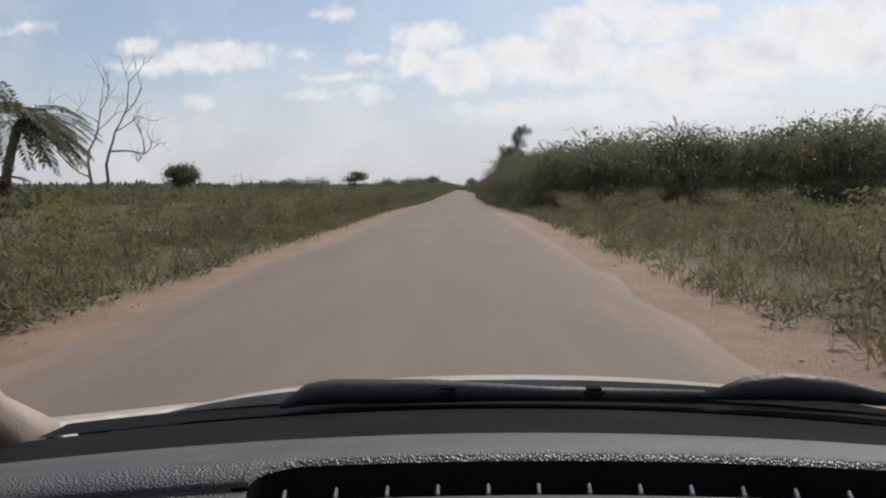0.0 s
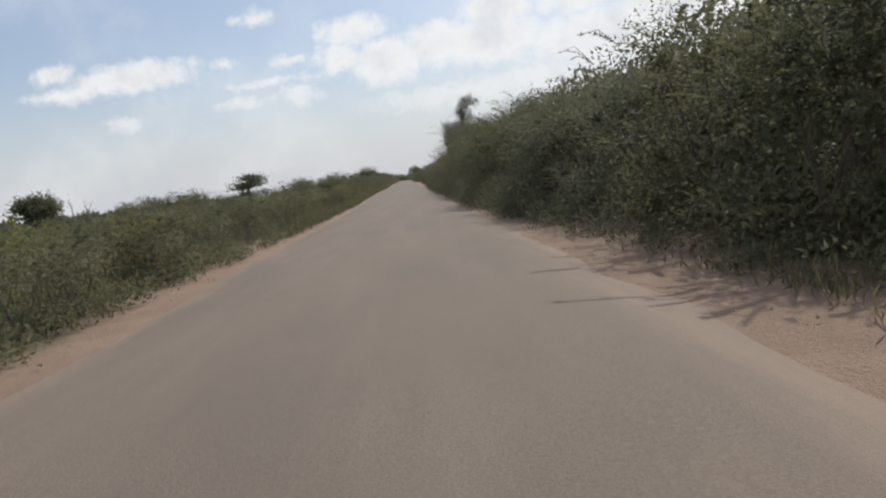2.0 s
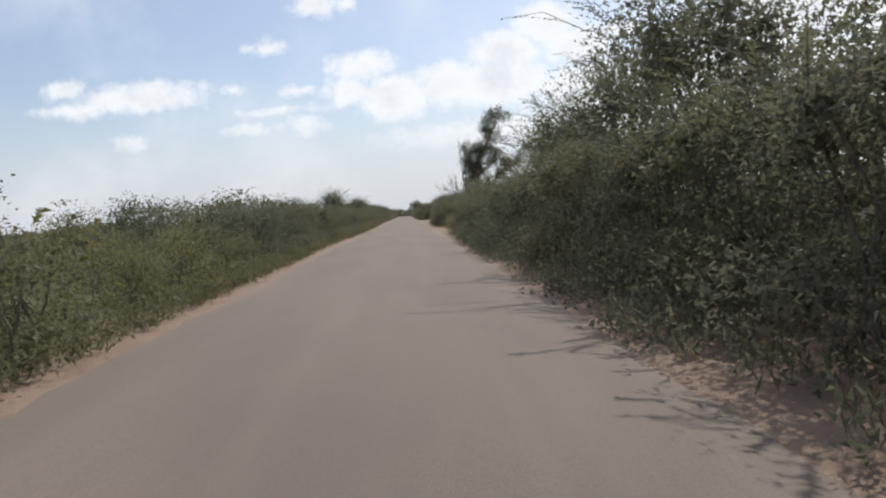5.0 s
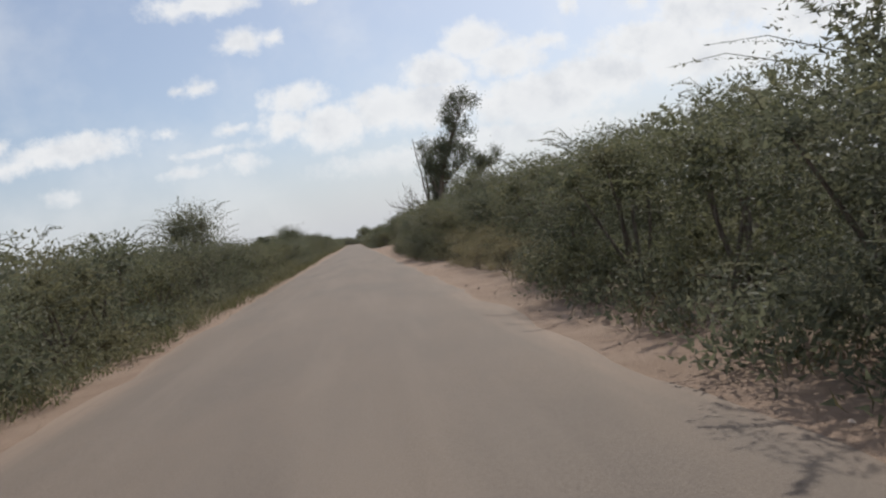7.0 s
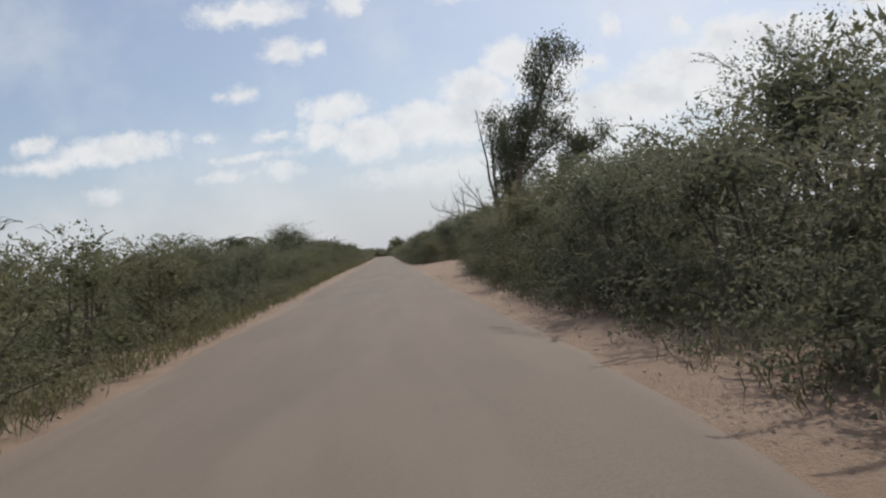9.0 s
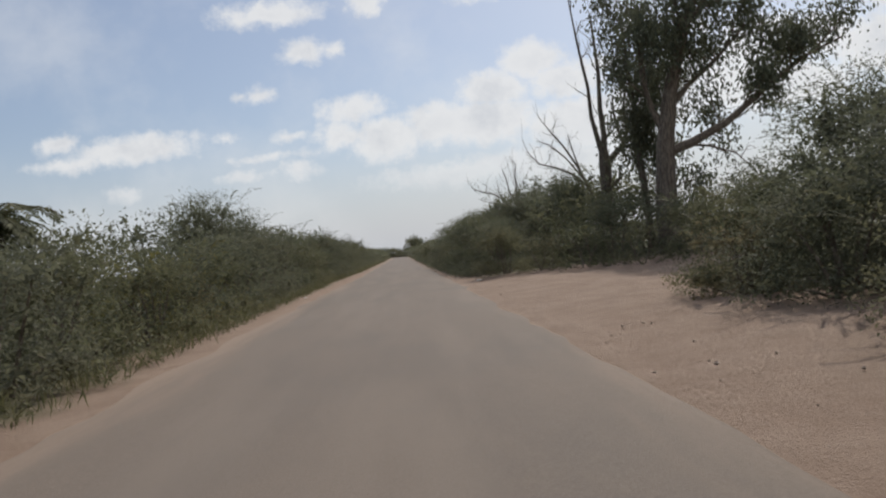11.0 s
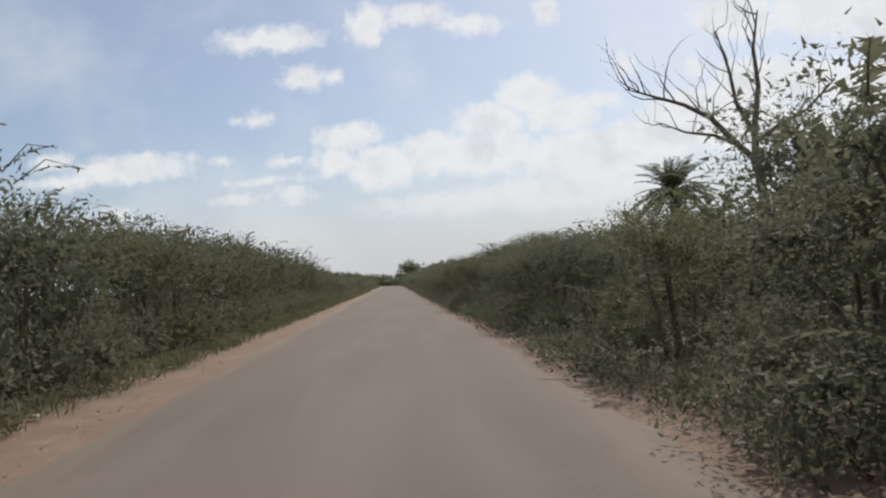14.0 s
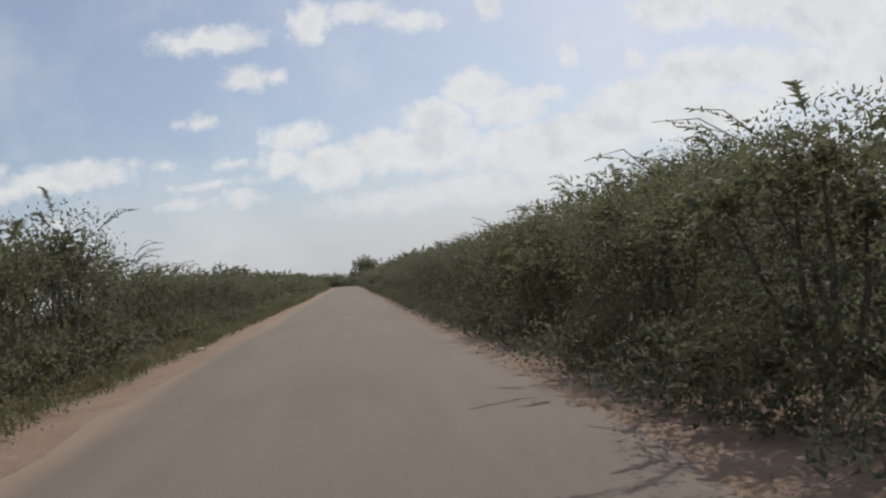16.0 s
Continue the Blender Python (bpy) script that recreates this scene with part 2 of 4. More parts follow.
M_ROAD, M_SOIL = road_material(), soil_material()


# ---- mesh tools ----
class Soup:
    """Vertices and faces gathered for one mesh."""

    def __init__(self):
        self.v, self.f, self.n = [], [], 0

    def add(self, verts, faces):
        verts = np.asarray(verts, float).reshape(-1, 3)
        self.v.append(verts)
        self.f.extend([tuple(i + self.n for i in q) for q in faces])
        self.n += len(verts)

    def kites(self, base, axis, side, length, width, bend=0.12):
        """One small bent blade for each row."""
        base, axis, side = (np.asarray(q, float) for q in (base, axis, side))
        n = len(base)
        length, width = np.broadcast_to(length, n)[:, None], np.broadcast_to(width, n)[:, None]
        up = np.cross(axis, side)
        mid = base + axis * length * 0.45 + up * length * bend
        vs = np.stack([base, mid + side * width * 0.5, base + axis * length, mid - side * width * 0.5], 1).reshape(-1, 3)
        self.v.append(vs)
        s = self.n
        self.f.extend([(s + 4 * i, s + 4 * i + 1, s + 4 * i + 2, s + 4 * i + 3) for i in range(n)])
        self.n += 4 * n

    def tris(self, base, axis, side, length, width):
        """One small pointed leaf for each row."""
        n = len(base)
        length, width = np.broadcast_to(length, n)[:, None], np.broadcast_to(width, n)[:, None]
        vs = np.stack([base - side * width * 0.5, base + axis * length, base + side * width * 0.5], 1).reshape(-1, 3)
        self.v.append(vs)
        s = self.n
        self.f.extend([(s + 3 * i, s + 3 * i + 1, s + 3 * i + 2) for i in range(n)])
        self.n += 3 * n

    def tube(self, pts, radii, sides=6, root=None):
        pts = [Vector(q) for q in pts]
        ring = []
        for i, q in enumerate(pts):
            d = (pts[min(i + 1, len(pts) - 1)] - pts[max(i - 1, 0)]).normalized()
            a = d.orthogonal().normalized() if i == 0 else (ring_a - d * ring_a.dot(d)).normalized()
            ring_a = a
            b = d.cross(a)
            for k in range(sides):
                t = 2 * math.pi * k / sides
                ring.append(q + (a * math.cos(t) + b * math.sin(t)) * radii[i])
        faces = [(i * sides + k, i * sides + (k + 1) % sides, (i + 1) * sides + (k + 1) % sides, (i + 1) * sides + k)
                 for i in range(len(pts) - 1) for k in range(sides)]
        faces += [tuple((len(pts) - 1) * sides + k for k in range(sides))]
        if root is None:
            faces += [tuple(range(sides))[::-1]]
        else:                               # closed to a shared root vertex
            faces += [(k, root - self.n, (k + 1) % sides) for k in range(sides)]
        self.add([tuple(q) for q in ring], faces)

    def mesh(self, name, material, smooth=False):
        me = bpy.data.meshes.new(name)
        me.from_pydata(np.concatenate(self.v).tolist() if self.v else [], [], self.f)
        me.materials.append(material)
        if smooth:
            me.polygons.foreach_set("use_smooth", [True] * len(me.polygons))
        me.update()
        return me


def part(name, data, parent, label=""):
    """Links a mesh (or a Soup with its material) as one object under a thing."""
    ob = new(name, data)
    ob.parent = parent
    if label:
        ob["label"] = label
    return ob


def unit(a):
    return a / np.maximum(np.linalg.norm(a, axis=-1, keepdims=True), 1e-9)


def scatter_dirs(rng, out, spread):
    """Directions near out, and a side vector square to each."""
    d = unit(out + rng.normal(size=out.shape) * spread)
    s = unit(np.cross(d, rng.normal(size=out.shape)))
    return d, s


# ---- ground and road ----
ROAD_LEFT = [(-60, -3.7), (40, -3.5), (75, -3.2), (110, -3.5), (170, -3.45), (185, -3.6), (205, -3.4), (220, -3.1), (240, -3.2), (260, -3.35), (500, -3.35)]
ROAD_RIGHT = [(-60, 2.3), (30, 2.3), (60, 1.95), (110, 2.1), (170, 2.1), (250, 2.0), (500, 2.0)]


def profile(rows, y):
    """A height or a place along the road, from rows of (y, value)."""
    ys, vs = zip(*rows)
    return float(np.interp(y, ys, vs))



def bend(y):
    """The road's drift to its far bend."""
    return -0.0024 * max(0.0, y - 400.0) ** 2


def build_ground():
    s = Soup()
    xs = [-2500, -1200, -600, -300, -150, -80, -50, -34, -24, -17, -12, -9, -7, -5.6, -4.6, -3.9, -3.2, -1, 1, 1.8, 2.6, 3.4, 4.0, 4.6, 5.3, 6.0, 6.8, 7.6, 8.4, 9.2, 10, 11, 12, 13, 14.5, 16, 18, 21, 26, 40, 80, 200, 600, 1200, 2500]
    ys = [-2000, -800, -300, -100, -40] + [-20 + 2.0 * i for i in range(96)] + [172 + 0.75 * i for i in range(40)] + [202 + 2.0 * i for i in range(54)] + [320, 340, 370, 400, 440, 480, 540, 640, 800, 1200, 2000, 3500]
    vs = []
    for y in ys:
        for x in xs:
            off = max(0.0, abs(x + 0.75) - 3.3)
            z = -0.035 + 0.06 * min(1, off / 2.5) * noise.noise((x * 0.35, y * 0.35, 2.0)) + 0.05 * min(1, off / 2)
            if abs(x + 0.75) > 60:
                z += 0.8 * noise.noise((x * 0.004, y * 0.004, 7.0))
            if 2.6 < x < 26 and 172 < y < 202:
                k = min(1.0, (x - 2.6) / 2.0) * min(1.0, (y - 172) / 6.0, (202 - y) / 3.0)
                # humps, two wheel ruts that swing out of the track, a low bank on its far side
                z += k * (0.16 * noise.noise((x * 0.42, y * 0.55, 5.0)) + 0.07 * noise.noise((x * 1.1, y * 1.3, 3.0)) + 0.06)
                way = y - 190.0 - 0.10 * (x - 3.0)
                for rut in (-0.9, 0.9):
                    z -= 0.07 * k * math.exp(-((way - rut) / 0.45) ** 2)
                z += 0.16 * k * math.exp(-((y - 197.2) / 1.0) ** 2) * (0.6 + noise.noise((x * 0.6, 0.0, 9.0)))
            vs.append((x, y, z))
    nx = len(xs)
    s.add(vs, [(j * nx + i, j * nx + i + 1, (j + 1) * nx + i + 1, (j + 1) * nx + i) for j in range(len(ys) - 1) for i in range(nx - 1)])
    tagged(new("ground", s.mesh("ground", M_SOIL, True)), "red sandy soil with dry grass and leaf litter beside the road", "ground", kind="structure")
    r = Soup()
    vs, faces = [], []
    ys = [-60 + 0.6 * i for i in range(640)] + [324 + 4 * i for i in range(42)]
    cols = 9
    for j, y in enumerate(ys):
        jl = 0.20 * noise.noise((0.0, y * 0.45, 1.0)) + 0.11 * noise.noise((3.0, y * 1.9, 1.0))
        jr = 0.20 * noise.noise((9.0, y * 0.45, 4.0)) + 0.11 * noise.noise((7.0, y * 1.9, 4.0))
        for i in range(cols):
            k = i / (cols - 1)
            x = (profile(ROAD_LEFT, y) + jl) * (1 - k) + (profile(ROAD_RIGHT, y) + jr) * k
            crown = 0.035 * (1 - (2 * k - 1) ** 2)
            drop = -0.06 if i in (0, cols - 1) else 0.0
            vs.append((x + bend(y), y, 0.004 + crown + drop + 0.006 * noise.noise((x * 0.8, y * 0.5, 8.0))))
        if j:
            faces += [((j - 1) * cols + i, (j - 1) * cols + i + 1, j * cols + i + 1, j * cols + i) for i in range(cols - 1)]
    r.add(vs, faces)
    tagged(new("road", r.mesh("road", M_ROAD, True)), "worn dusty grey-brown tarred road with sandy ragged edges", "road", kind="structure")


build_ground()


# ---- plants ----
def spray(rng, crown, p0, out, ln, leaf, m=26):
    """A twig that rises, arches over and carries two rows of small leaflets."""
    p1 = p0 + (out + np.array([0, 0, 0.35])) * ln * 0.6
    p2 = p1 + np.array([out[0], out[1], rng.uniform(-0.30, 0.15)]) * ln * 0.65
    crown.tube([p0, p1, p2], [0.010, 0.007, 0.003], 3)
    t = np.linspace(0.10, 1.0, m)[:, None]
    q = (1 - t) ** 2 * p0 + 2 * t * (1 - t) * p1 + t * t * p2
    along = unit(np.gradient(q, axis=0))
    flat = unit(np.cross(along, np.array([0.1, 0.2, 1.0])))
    sgn = np.where(np.arange(m) % 2, 1.0, -1.0)[:, None]
    crown.tris(q, unit(flat * sgn + along * 0.5 + rng.normal(size=q.shape) * 0.30), unit(np.cross(flat, along) * 0.4 + along + rng.normal(size=q.shape) * 0.2),
               leaf * rng.uniform(0.8, 1.5, m) * (1.15 - 0.4 * t[:, 0]), leaf * 0.55)


def bush_meshes(seed, h, r, leaves, leaf=0.08, sprays=30, lobes=8, mat_leaf=None, low=True, heart=900, big=0.15, loose=0.30):
    """The trunk and the crown of one bush of height h and radius r, standing at the origin: lobes of tufted leaves round a dense heart."""
    rng = np.random.default_rng(seed)
    stems, crown = Soup(), Soup()
    cen = []
    for i in range(lobes):
        a = 2 * math.pi * (i + rng.uniform(-0.3, 0.3)) / lobes
        lift = rng.uniform(0.28, 0.74) if i % 2 else rng.uniform(0.45, 0.80)
        rad = r * rng.uniform(0.30, 0.62) * (1.15 - 0.5 * lift)
        cen.append((rad * math.cos(a), rad * math.sin(a), h * lift, r * rng.uniform(0.40, 0.56), h * rng.uniform(0.17, 0.26)))
    cen.append((rng.uniform(-.1, .1) * r, rng.uniform(-.1, .1) * r, h * 0.72, r * 0.5, h * 0.24))
    if low:
        for i in range(7):
            a = 2 * math.pi * (i + rng.uniform(-0.3, 0.3)) / 7
            cen.append((r * 0.62 * math.cos(a), r * 0.62 * math.sin(a), h * 0.16, r * 0.42, h * 0.18))
    cen = np.array(cen)
    # stems, all from one root
    stems.add([(0, 0, -0.3)], [])
    for c in cen[:: 2]:
        b = rng.normal(size=2) * 0.08 * r
        mid_ = (b[0] + (c[0] - b[0]) * 0.45 + rng.normal() * 0.08, b[1] + (c[1] - b[1]) * 0.45 + rng.normal() * 0.08, c[2] * 0.5)
        stems.tube([(b[0], b[1], -0.08), mid_, (c[0], c[1], c[2])], [0.015 * h, 0.010 * h, 0.004 * h], 5, 0)
    # the dense heart of each lobe
    pick = rng.choice(len(cen), heart)
    c = cen[pick]
    pos = c[:, :3] + unit(rng.normal(size=(heart, 3))) * c[:, [3, 3, 4]] * rng.uniform(0.05, 0.58, (heart, 1))
    pos[:, 2] = np.maximum(pos[:, 2], 0.08)
    ax = unit(rng.normal(size=(heart, 3)))
    sd = unit(np.cross(ax, rng.normal(size=(heart, 3))))
    crown.tris(pos - ax * big * 0.4, ax, sd, big * rng.uniform(0.7, 1.4, heart), big * 0.8 * rng.uniform(0.6, 1.2, heart))
    # tufts of leaves on the lobes
    w = cen[:, 3] * cen[:, 4]
    w[lobes + 1:] *= 1.25
    n_tuft = 24
    tuft = unit(rng.normal(size=(len(cen), n_tuft, 3)) + np.array([0, 0, 0.25]))
    reach = rng.uniform(0.80, 1.16, (len(cen), n_tuft))
    pick = rng.choice(len(cen), leaves, p=w / w.sum())
    sub_ = rng.integers(0, n_tuft, leaves)
    d = unit(tuft[pick, sub_] + rng.normal(size=(leaves, 3)) * loose)
    rr = reach[pick, sub_] * rng.uniform(0.66, 1.05, leaves) ** 0.8
    c = cen[pick]
    pos = c[:, :3] + d * np.stack([c[:, 3], c[:, 3], c[:, 4]], 1) * rr[:, None]
    ok = pos[:, 2] > 0.04
    pos, d = pos[ok], d[ok]
    ax = unit(d * 0.55 + rng.normal(size=pos.shape) * 0.62 + np.array([0, 0, 0.05]))
    sd = unit(np.cross(ax, np.array([0, 0, 1.0]) + rng.normal(size=pos.shape) * 0.7))
    crown.tris(pos, ax, sd, leaf * rng.uniform(0.6, 1.5, len(pos)), leaf * 0.52 * rng.uniform(0.6, 1.3, len(pos)))
    for i in range(sprays):
        c = cen[rng.integers(0, lobes + 1)]
        a = rng.uniform(0, 2 * math.pi)
        out = unit(np.array([math.cos(a), math.sin(a), rng.uniform(0.0, 0.9)]))
        spray(rng, crown, c[:3] + out * c[[3, 3, 4]] * 0.85, out, h * rng.uniform(0.08, 0.22), min(1.3 * leaf, 0.09))
    return stems.mesh("trunk", M_BARK), crown.mesh("crown", mat_leaf or M_LEAF)


def plant(name, meshes, label, category, group=""):
    """A thing at the origin with trunk and crown as parts."""
    ob = new(name)
    ob.empty_display_size = 0.2
    part("trunk", meshes[0], ob)
    part("crown", meshes[1], ob)
    return tagged(ob, label, category, group)


class Kind:
    """A plant that is built once: the first stand is the thing itself, the others are copies of it."""

    def __init__(self, name, meshes, label, category, group, height):
        self.ob, self.used, self.h = plant(name, meshes, label, category, group), False, height

    def at(self, x, y, height, turn, z=0.0, wide=1.0, label=""):
        k = height / self.h
        m = Matrix.Translation((x, y, z)) @ Matrix.Rotation(turn, 4, "Z") @ Matrix.Diagonal((k * wide, k * wide, k, 1))
        ob = self.ob
        if self.used:
            ob = copy_thing(self.ob, m)
        else:
            self.first, self.used = m, True
        if label:
            ob["label"] = label
        return ob

    def settle(self):
        if self.used:
            self.ob.matrix_basis = self.first


KINDS = []


def kind(*a):
    KINDS.append(Kind(*a))
    return KINDS[-1]


G_HEDGE = "roadside thorn bushes"
HEDGE_LABELS = ("dense dark green thorn bush with feathery arching twigs beside the road", "dusty olive-green thorn bush crowding the road's sandy verge",
                "dark green rounded thorn bush with loose twigs at its top", "olive-green thorn bush with uneven crown in the hedge")
HEDGE_LEAVES = (M_LEAF, M_LEAF_OLIVE, M_LEAF, M_LEAF_OLIVE)
close = [kind("thorn_bush", bush_meshes(11 + i, 3.6, 2.1, 10400, 0.066, 36, 8, HEDGE_LEAVES[i], True, 3000, 0.112), HEDGE_LABELS[i], "bush", G_HEDGE, 4.05) for i in range(4)]
thorn = [kind("thorn_bush", bush_meshes(21 + i, 3.6, 2.1, 4800, 0.090, 28, 8, HEDGE_LEAVES[i], True, 1100, 0.155), HEDGE_LABELS[i], "bush", G_HEDGE, 4.05) for i in range(4)]
tall = [kind("acacia_tree", bush_meshes(31 + i, 6.2, 3.0, 9400, 0.094, 62, 13, M_LEAF, True, 3400, 0.155, 0.26),
             ("tall dark acacia with feathery twigs leaning over the verge", "broad grey-green acacia thicket with airy ragged top")[i], "tree", "roadside acacias", 6.9) for i in range(2)]
shrub = [kind("shrub", bush_meshes(41 + i, 1.5, 1.1, (720, 1700, 1500)[i], (0.080, 0.052, 0.056)[i], 4, 5, (M_LEAF_OLIVE, M_LEAF_DRY, M_LEAF_YELLOW)[i], True, 260, 0.085),
              ("low olive-green shrub among the verge grass", "low dry brownish shrub beside the road", "yellow-green leafy shrub at the road's edge")[i], "shrub", "verge shrubs", 1.65) for i in range(3)]
mid = [kind("scrub_bush", bush_meshes(71 + i, 3.6, 2.2, 1900, 0.128, 5, 8, (M_LEAF, M_LEAF_OLIVE)[i], True, 520, 0.165),
            ("dark green scrub bush standing behind the hedge", "olive scrub bush with ragged top behind the hedge")[i], "bush", "scrub behind the hedge", 4.05) for i in range(2)]
cheap = [kind("thicket_bush", bush_meshes(51 + i, 3.6, 2.2, 430, 0.42, 1, 6, (M_LEAF, M_LEAF_OLIVE, M_LEAF)[i], True, 90, 0.30),
              "dark green scrub bush in the distant thicket", "bush", "distant scrub bushes", 3.9) for i in range(3)]

rnd = random.Random(5)


LEFT_TOP = [(80, 1.9), (90, 2.3), (97, 2.0), (103, 3.0), (120, 3.2), (130, 3.0), (138, 3.2), (144, 3.0), (150, 2.6), (157, 3.4), (164, 3.4), (180, 2.8),
            (188, 3.1), (197, 4.0), (202, 4.6), (207, 5.0), (212, 3.7), (219, 3.4), (224, 4.9), (228, 4.7), (233, 4.3), (246, 5.0), (262, 4.6), (280, 3.2), (300, 3.4), (450, 3.8)]
RIGHT_TOP = [(36, 3.8), (45, 4.5), (60, 5.2), (74, 5.1), (84, 4.6), (96, 4.3), (107, 3.6), (113, 2.7), (120, 3.0), (126, 3.5), (131, 3.5), (136, 3.1), (141, 3.7), (146, 3.8),
             (156, 4.1), (170, 3.4), (182, 2.8), (197, 2.4), (200, 2.9), (204, 3.8), (208, 4.5), (212, 4.6), (216, 4.3), (224, 3.6), (232, 3.1), (243, 2.7), (247.5, 3.2), (252, 2.8), (256, 3.0), (263, 3.4), (280, 3.3), (330, 3.3), (450, 3.4)]
# where the verge plants begin, along the road
LEFT_EDGE = [(-10, -4.0), (24, -4.0), (34, -4.15), (42, -3.95), (50, -3.6), (75, -3.35), (110, -3.7), (135, -3.45), (172, -3.65), (185, -3.95), (215, -4.15), (235, -3.85), (260, -3.9), (450, -3.9)]
RIGHT_EDGE = [(-10, 2.8), (34, 2.9), (42, 2.5), (56, 2.0), (75, 1.95), (100, 2.0), (122, 2.6), (125, 3.7), (133, 3.7), (136, 2.5), (140, 2.3), (160, 2.6), (170, 3.2), (205, 2.3), (215, 2.1), (250, 2.1), (450, 2.1)]


def opening(x, y):
    """The bare mouth of the earth track that leaves the road."""
    return x > 0 and 183.8 < y < 197.5


def hedge_rows():
    # the hedge along the road, on both sides
    for side, tops, y0 in ((-1, LEFT_TOP, 101.0), (1, RIGHT_TOP, 38.0)):
        y = y0
        while y < 440:
            far_ = y > 300
            for row, (dx, step) in enumerate(((0.0, 0), (3.0, 0), (6.5, 0))):
                if (row == 2 and (far_ or rnd.random() < (0.45 if side > 0 else 0.75))) or (row == 1 and side < 0 and rnd.random() < 0.2):
                    continue
                yy = y + rnd.uniform(-0.7, 0.7) + row * 1.1
                if side < 0 and row and yy < 108:
                    continue
                edge = profile(RIGHT_EDGE if side > 0 else LEFT_EDGE, yy)
                cx = abs(edge) + 1.9 + dx
                h = 1.25 + (profile(tops, yy) - 1.25) * min(1.4, cx / (5.5 if side > 0 else 7.0))
                h *= rnd.uniform(0.80, 1.0) if row == 0 else rnd.uniform(0.84, 1.08)
                front = edge + side * 0.15
                r = 2.1 * h / 4.05
                wide = min(1.15, 1.8 / r) if row == 0 else 1.1
                x = front + side * (r * wide * 0.82 + dx + rnd.uniform(-0.15, 0.45)) + bend(yy)
                if side > 0 and 172 < yy < 183.5:
                    x += 1.0
                if opening(x, yy):
                    continue
                k = rnd.choice(cheap) if far_ else rnd.choice(mid if row or y > 283 else (close if side > 0 and y < 259 else thorn))
                k.at(x, yy, h, rnd.uniform(0, 6.28), 0, wide)
            y += (2.75 if not far_ else 3.6) + rnd.uniform(-0.3, 0.5)


hedge_rows()

# the thicket on the right where the hedge begins, its face slanting away from the road
for i in range(15):
    k = i / 14
    x, y = 5.2 + 24 * k, 39.0 + 7.0 * k + rnd.uniform(-0.6, 0.6)
    rnd.choice(thorn if i < 12 else mid).at(x, y, (4.2 + 2.8 * k) * rnd.uniform(0.82, 1.12), rnd.uniform(0, 6.28))
    rnd.choice(mid).at(x + 0.9, y + 8.0, 3.6, rnd.uniform(0, 6.28))
    rnd.choice(mid).at(x + 0.2, y + 3.0, 3.0, rnd.uniform(0, 6.28))
    rnd.choice(mid).at(x + 1.5, y + 4.5, (4.8 + 3.2 * k) * rnd.uniform(0.9, 1.1), rnd.uniform(0, 6.28))
# taller acacias standing over the hedge
for x, y, h, i in ((6.4, 62, 5.0, 0), (7.4, 74, 5.9, 1), (6.2, 84, 5.8, 0), (5.6, 90.5, 6.3, 1), (6.6, 98.5, 6.8, 0), (6.8, 108, 6.6, 1), (8.0, 117, 6.4, 0), (9.2, 125, 3.9, 1),
                   (9.2, 133.5, 4.4, 0), (6.3, 141.5, 4.3, 0), (7.5, 152, 4.8, 1), (8.3, 183.6, 4.3, 1), (12.5, 180.0, 5.6, 0),
                   (9.0, 218, 5.4, 1), (7.6, 223.5, 5.2, 0), (8.0, 231, 4.6, 1), (6.4, 252.5, 3.6, 0), (7.0, 263.5, 3.5, 1), (10.5, 268, 4.6, 0)):
    tall[i].at(x, y, h, rnd.uniform(0, 6.28))
# the track's far side
for i in range(9):
    x = 8.0 + 2.6 * i
    rnd.choice(thorn if i < 5 else mid).at(x, 198.2 - 0.75 * min(i, 3) - 0.3 * i + rnd.uniform(-0.4, 0.4), 3.1 * rnd.uniform(0.85, 1.15), rnd.uniform(0, 6.28))
    rnd.choice(mid).at(x + 1.0, 204 + rnd.uniform(-1, 1), 3.9 * rnd.uniform(0.85, 1.15), rnd.uniform(0, 6.28))
for x, y, h in ((5.8, 244.5, 3.1), (9.0, 246.5, 3.4), (5.6, 248.6, 3.0)):
    tall[0].at(x, y, h, rnd.uniform(0, 6.28), 0, 0.9)
for i in range(9):
    rnd.choice(mid).at(7.6 + 2.2 * (i % 3) + rnd.uniform(-0.5, 0.5), 236.5 + 6.5 * (i // 3) + rnd.uniform(-1, 1), 3.4 * rnd.uniform(0.9, 1.15), rnd.uniform(0, 6.28))
for i in range(16):                         # the thicket goes on behind the hedge
    rnd.choice(mid).at(8.5 + 3.0 * (i % 2) + rnd.uniform(-0.8, 0.8), 253.5 + 2.2 * (i // 2) + rnd.uniform(-0.6, 0.6), rnd.uniform(2.7, 3.5), rnd.uniform(0, 6.28))
for i in range(6):
    rnd.choice(mid).at(14.0 + rnd.uniform(-1, 1), 235 + 4.0 * i, rnd.uniform(3.6, 4.4), rnd.uniform(0, 6.28))
for x, y, h in ((4.0, 258.8, 2.5), (4.2, 262.8, 2.7), (4.1, 266.5, 2.6)):
    close[1].at(x, y, h, rnd.uniform(0, 6.28))
for x, y, h in ((3.0, 257.2, 1.5), (3.1, 260.8, 1.6), (3.0, 264.6, 1.5)):
    shrub[0].at(x, y, h, rnd.uniform(0, 6.28))
tall[0].at(5.6, 207.0, 4.4, 2.0, 0, 0.8)
tall[1].at(8.4, 205.5, 5.0, 4.4, 0, 0.8)
for i in range(16):                         # low growth at the thicket's foot
    k = i / 15
    shrub[0].at(4.6 + 24 * k, 36.9 + 7.0 * k + rnd.uniform(-0.4, 0.4), rnd.uniform(1.3, 1.9), rnd.uniform(0, 6.28))
close[0].at(6.8, 183.0, 3.1, 0.4)
